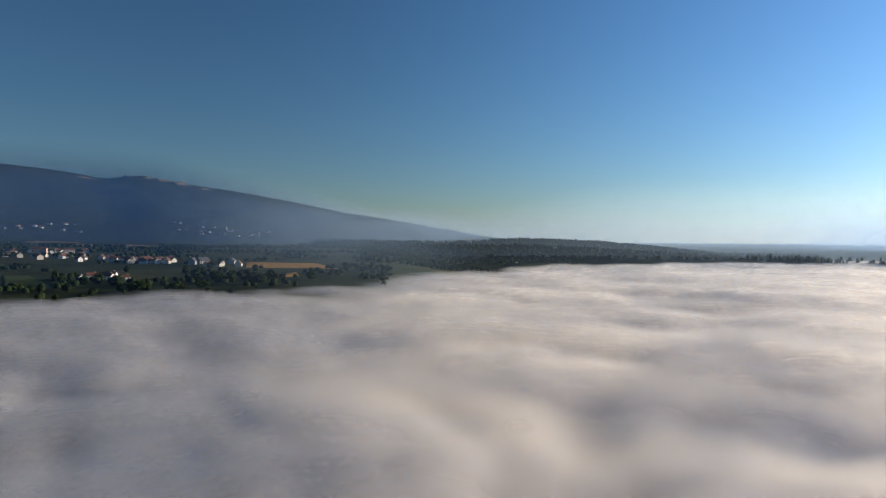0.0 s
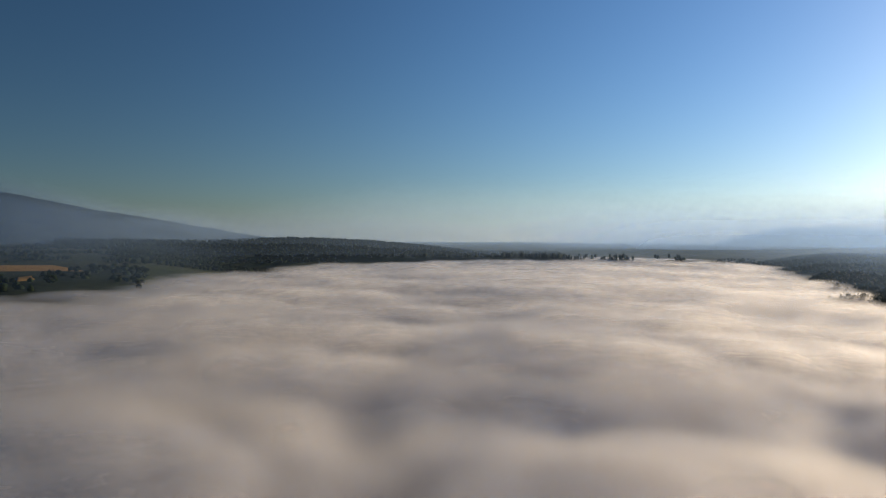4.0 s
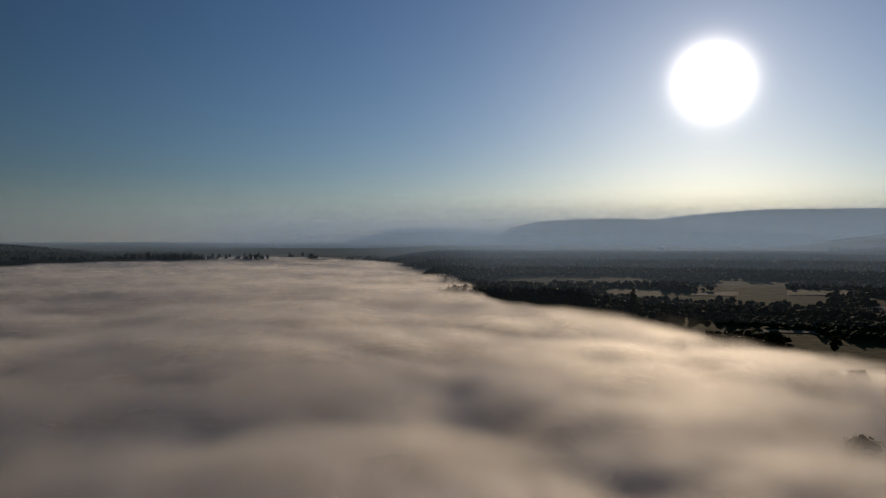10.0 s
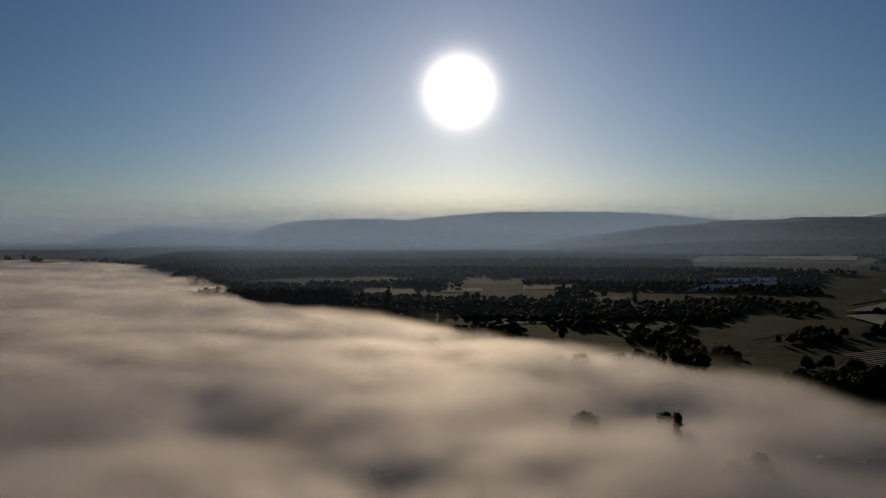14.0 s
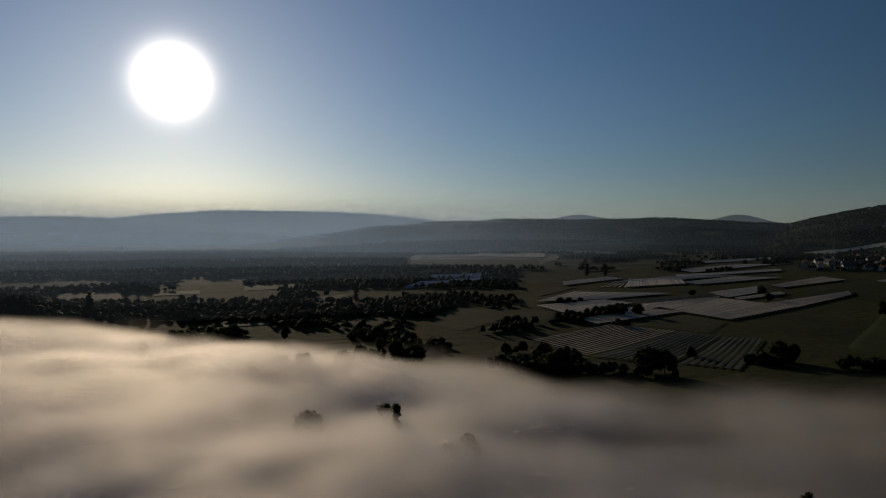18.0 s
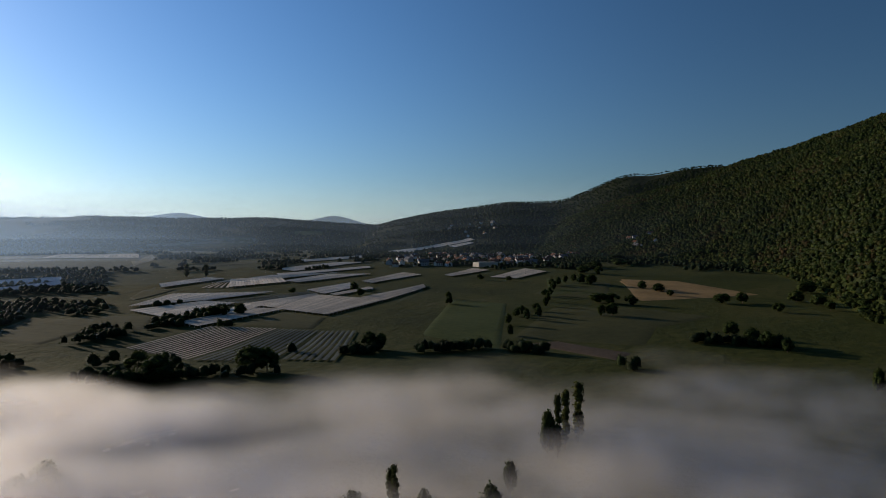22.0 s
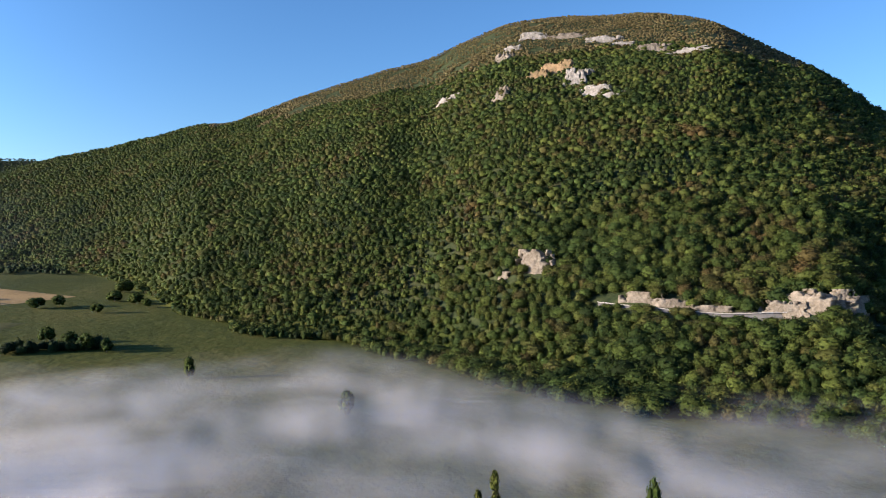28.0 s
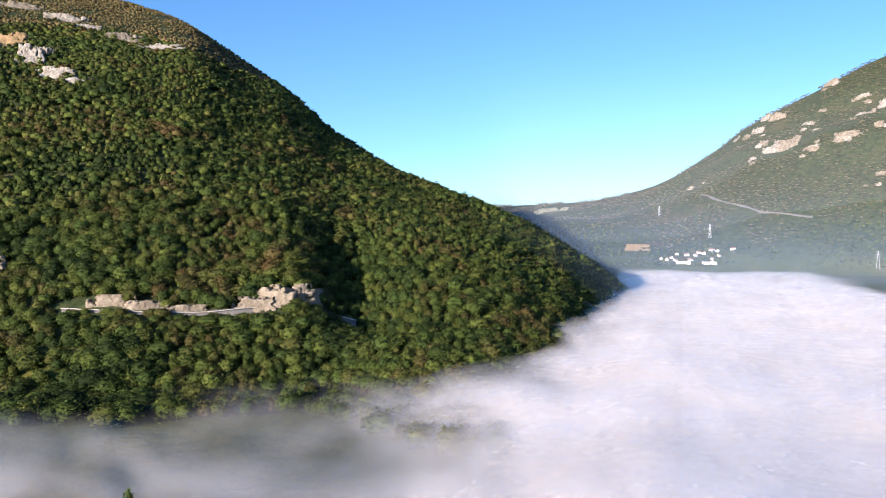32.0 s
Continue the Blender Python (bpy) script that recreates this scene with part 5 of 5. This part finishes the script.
OCHRE = speckled("ochre_rock", (0.085, 0.065, 0.036), (0.24, 0.165, 0.09), 14, 2.0, 0.95, 0.8)
PALE_ROCK = speckled("pale_limestone", (0.07, 0.065, 0.052), (0.25, 0.235, 0.21), 9, 2.4, 0.95, 0.8)
ASPHALT = speckled("asphalt", (0.07, 0.07, 0.07), (0.115, 0.11, 0.105), 20, 1.0, 0.9)
CONCRETE = speckled("concrete", (0.15, 0.145, 0.13), (0.25, 0.24, 0.22), 12, 1.0, 0.9)
for k, (x, y, w, h) in enumerate(ROAD_CLIFFS):
    cliff(x, y, w * (1.25 if w < 30 else 1.1), h * (1.25, 1.0, 1.15, 0.9)[k % 4], ROCK, 10 + k, "pale limestone cliff above the mountain road", "cliff", 0.15, "roadside cliffs", 1.9)
for k, (x, y, w, h) in enumerate(CREST_ROCKS):
    cliff(x, y, w * 1.35, h * 1.7, PALE_ROCK if k % 3 else ROCK, 40 + k, "pale limestone outcrop below the summit", "rock outcrop", 0.6, "summit outcrops")
for k, (x, y, w, h) in enumerate(QUARRY_ROCKS):
    cliff(x, y, w * 1.35, h * 1.7, OCHRE if k < 2 else PALE_ROCK, 60 + k, "ochre broken rock face high on the slope" if k < 2 else "bright limestone scar high on the slope", "rock outcrop", 0.5, "rock scars")
rng = np.random.RandomState(21)
for k, (x, y, w, h) in enumerate(EAST_ROCKS):
    for n in range(3):
        share = (0.75, 0.5, 0.36)[n]
        cliff(x + (n > 0) * rng.normal(0, 0.5) * w, y + (n > 0) * rng.normal(0, 0.5) * w, w * share, h * share * 1.3, PALE_ROCK if (k + n) % 2 else ROCK, 80 + 3 * k + n, "white limestone crag on the mountain across the gorge", "rock outcrop", 0.5, "crags across the gorge", 2.9)
for k, turn in enumerate((-88.6, -86.8, -85.9, -85.2, -84.3, -83.2, -81.9, -80.3)):
    x, y = 4440 * math.sin(radians(turn)), 4440 * math.cos(radians(turn))
    cliff(x, y, (90, 130, 70, 110, 80)[k % 5], (26, 40, 60, 34)[k % 4], PALE_ROCK, 210 + k, "bare pale rock on the crest of the far ridge", "rock outcrop", 0.6, "rocks on the far crest", 2.9)
for k, (x, y, w, h) in enumerate(LOW_ROCKS):
    cliff(x, y, w * 1.4, h * 1.4, PALE_ROCK, 110 + k, "small pale boulder at the fog's edge", "boulder", 0.3)


def ribbon(name, line, wide, lift, mat, words, category):
    """A road along a line: level across, with a bank on each side."""
    pts = [Vector((x, y, 0)) for x, y in line]
    fine = []
    for a, b in zip(pts, pts[1:]):
        n = max(2, int((b - a).length / 6))
        fine += [a.lerp(b, k / n) for k in range(n)]
    fine.append(pts[-1])
    for _ in range(4):
        fine = [fine[0]] + [(fine[k - 1] + fine[k] * 2 + fine[k + 1]) / 4 for k in range(1, len(fine) - 1)] + [fine[-1]]
    zs = np.array([on_ground(p.x, p.y) for p in fine])
    zs = np.convolve(np.pad(zs, 6, mode="edge"), np.ones(13) / 13, "valid") + lift
    rows = []
    for k, p in enumerate(fine):
        d = (fine[min(k + 1, len(fine) - 1)] - fine[max(k - 1, 0)]).normalized()
        s = Vector((d.y, -d.x, 0))
        if s.dot(p) > 0:
            s = -s  # towards the valley
        rows.append((p, s, zs[k]))
    P = np.array([[tuple(p + s * o + Vector((0, 0, z + dz))) for o, dz in ((-wide / 2 - 2, 0.6), (-wide / 2, 0), (wide / 2, 0), (wide / 2 + 1.5, -5.0))] for p, s, z in rows])
    me = fast_mesh(name, P.reshape(-1, 3), grid_faces(len(rows), 4))
    me.materials.append(mat)
    ob = tagged(new(name, me), words, category, kind="structure")
    return ob, rows


road, road_rows = ribbon("road", ROAD, 4.8, 0.4, ASPHALT, "narrow grey mountain road cut into the cliff", "road")
parapet = thing("road_parapet", "pale concrete parapet along the mountain road", "parapet", "", tuple(road_rows[0][0]))
origin = road_rows[0][0]
for k in range(len(road_rows) - 1):
    (p, s, z), (p2, s2, z2) = road_rows[k], road_rows[k + 1]
    bm = bmesh.new()
    a, b = p + s * 3.6 - origin, p2 + s2 * 3.6 - origin
    beam(bm, (a.x, a.y, z + 0.3), (b.x, b.y, z2 + 0.3), 0.55)
    part("wall_block", bm, CONCRETE, parapet)
track, _ = ribbon("forest_track", TRACK, 4.0, 2.0, ASPHALT, "pale earth track across the far mountainside", "track")

# ---- the forest on the mountain ----
px, py = jittered(6.9, (90, -1700, 2600, 900), 1)
pr, pa = polar(px, py)
foot = eased(pa, VUACHE_FOOT)
on_hill = (pa > 66) & (pa < 168) & (pr > foot - 14 - 45 * smooth(100, 108, pa) * smooth(128, 118, pa) - 170 * np.clip(layered(px / 75, py / 75, 3, 705) - 0.04, 0, 0.4) - 30 * smooth(128, 146, pa)) & (pr < eased(pa, [(p[0], p[1]) for p in VUACHE_CREST]) + 60)
px, py, pr, pa = px[on_hill], py[on_hill], pr[on_hill], pa[on_hill]
pz = height(px, py)
low = np.ones(len(px))  # how tall trees may grow
for p, s, z in road_rows:
    side = (px - p.x) * s.x + (py - p.y) * s.y
    gone = np.hypot(px - p.x, py - p.y)
    low = np.where(gone < 4.5, 0, np.where((gone < 14) & (side > 0), np.minimum(low, 0.6), low))
for spots, keep in ((ROAD_CLIFFS, 0.3), (CREST_ROCKS, 0.26), (QUARRY_ROCKS, 0.28), (LOW_ROCKS, 1.2)):
    for x, y, w, h in spots:
        d = np.hypot(px - x, py - y)
        towards = (px * x + py * y) / math.hypot(x, y)
        front = (math.hypot(x, y) - towards > 0) & (math.hypot(x, y) - towards < 30)
        low = np.where(d < w * keep, 0, np.where((d < w * 0.6 + 8) & front, np.minimum(low, 0.7), low))
bare = layered(px / 130, py / 130, 3, 701)
scrub = smooth(300, 430, pz + 130 * bare)  # dry scrub takes over higher up
low = np.where((scrub > 0.6) & (layered(px / 45, py / 45, 3, 702) > 0.17), 0, low)
rng = np.random.RandomState(4)
grow = rng.uniform(0.55, 1.0, len(px)) ** 0.8 * (0.85 + 0.7 * layered(px / 60, py / 60, 2, 703))
wide = np.clip(10.5 * grow * np.exp(0.26 * rng.normal(0, 1, len(px))) / 0.72, 5, 19) * (1 - 0.42 * scrub)
tall = (4.5 + 0.42 * wide + rng.uniform(-1.2, 1.2, len(px))) * (1 - 0.35 * scrub) * low
MID_CROWNS = [crown_kind(8, 240 + k, 0.95, 84, 0.075) for k in range(8)]
HIGH_CROWNS = [crown_kind(5, 260 + k, 0.9, 26, 0.10) for k in range(8)]
for words, pick, kinds, mat in (
        ("green and rusty autumn broadleaf forest on the lower mountainside", (pr < 640) & (scrub <= 0.5), NEAR_CROWNS, FOREST),
        ("dense green broadleaf forest covering the mountainside", (pr >= 640) & (pr < 900) & (scrub <= 0.5), MID_CROWNS, FOREST),
        ("green broadleaf forest high on the mountainside", (pr >= 900) & (scrub <= 0.5), HIGH_CROWNS, FOREST),
        ("brownish dry scrub round the mountain's summit", scrub > 0.5, FAR_CROWNS, SCRUB)):
    s = pick & (low > 0.05)
    ob = scatter("mountain_forest", np.stack([px[s], py[s], pz[s] + 0.2], -1), np.stack([wide[s], np.maximum(tall[s], 1.5)], -1), kinds, mat, 5)
    tagged(ob, words, "forest", kind="stuff")
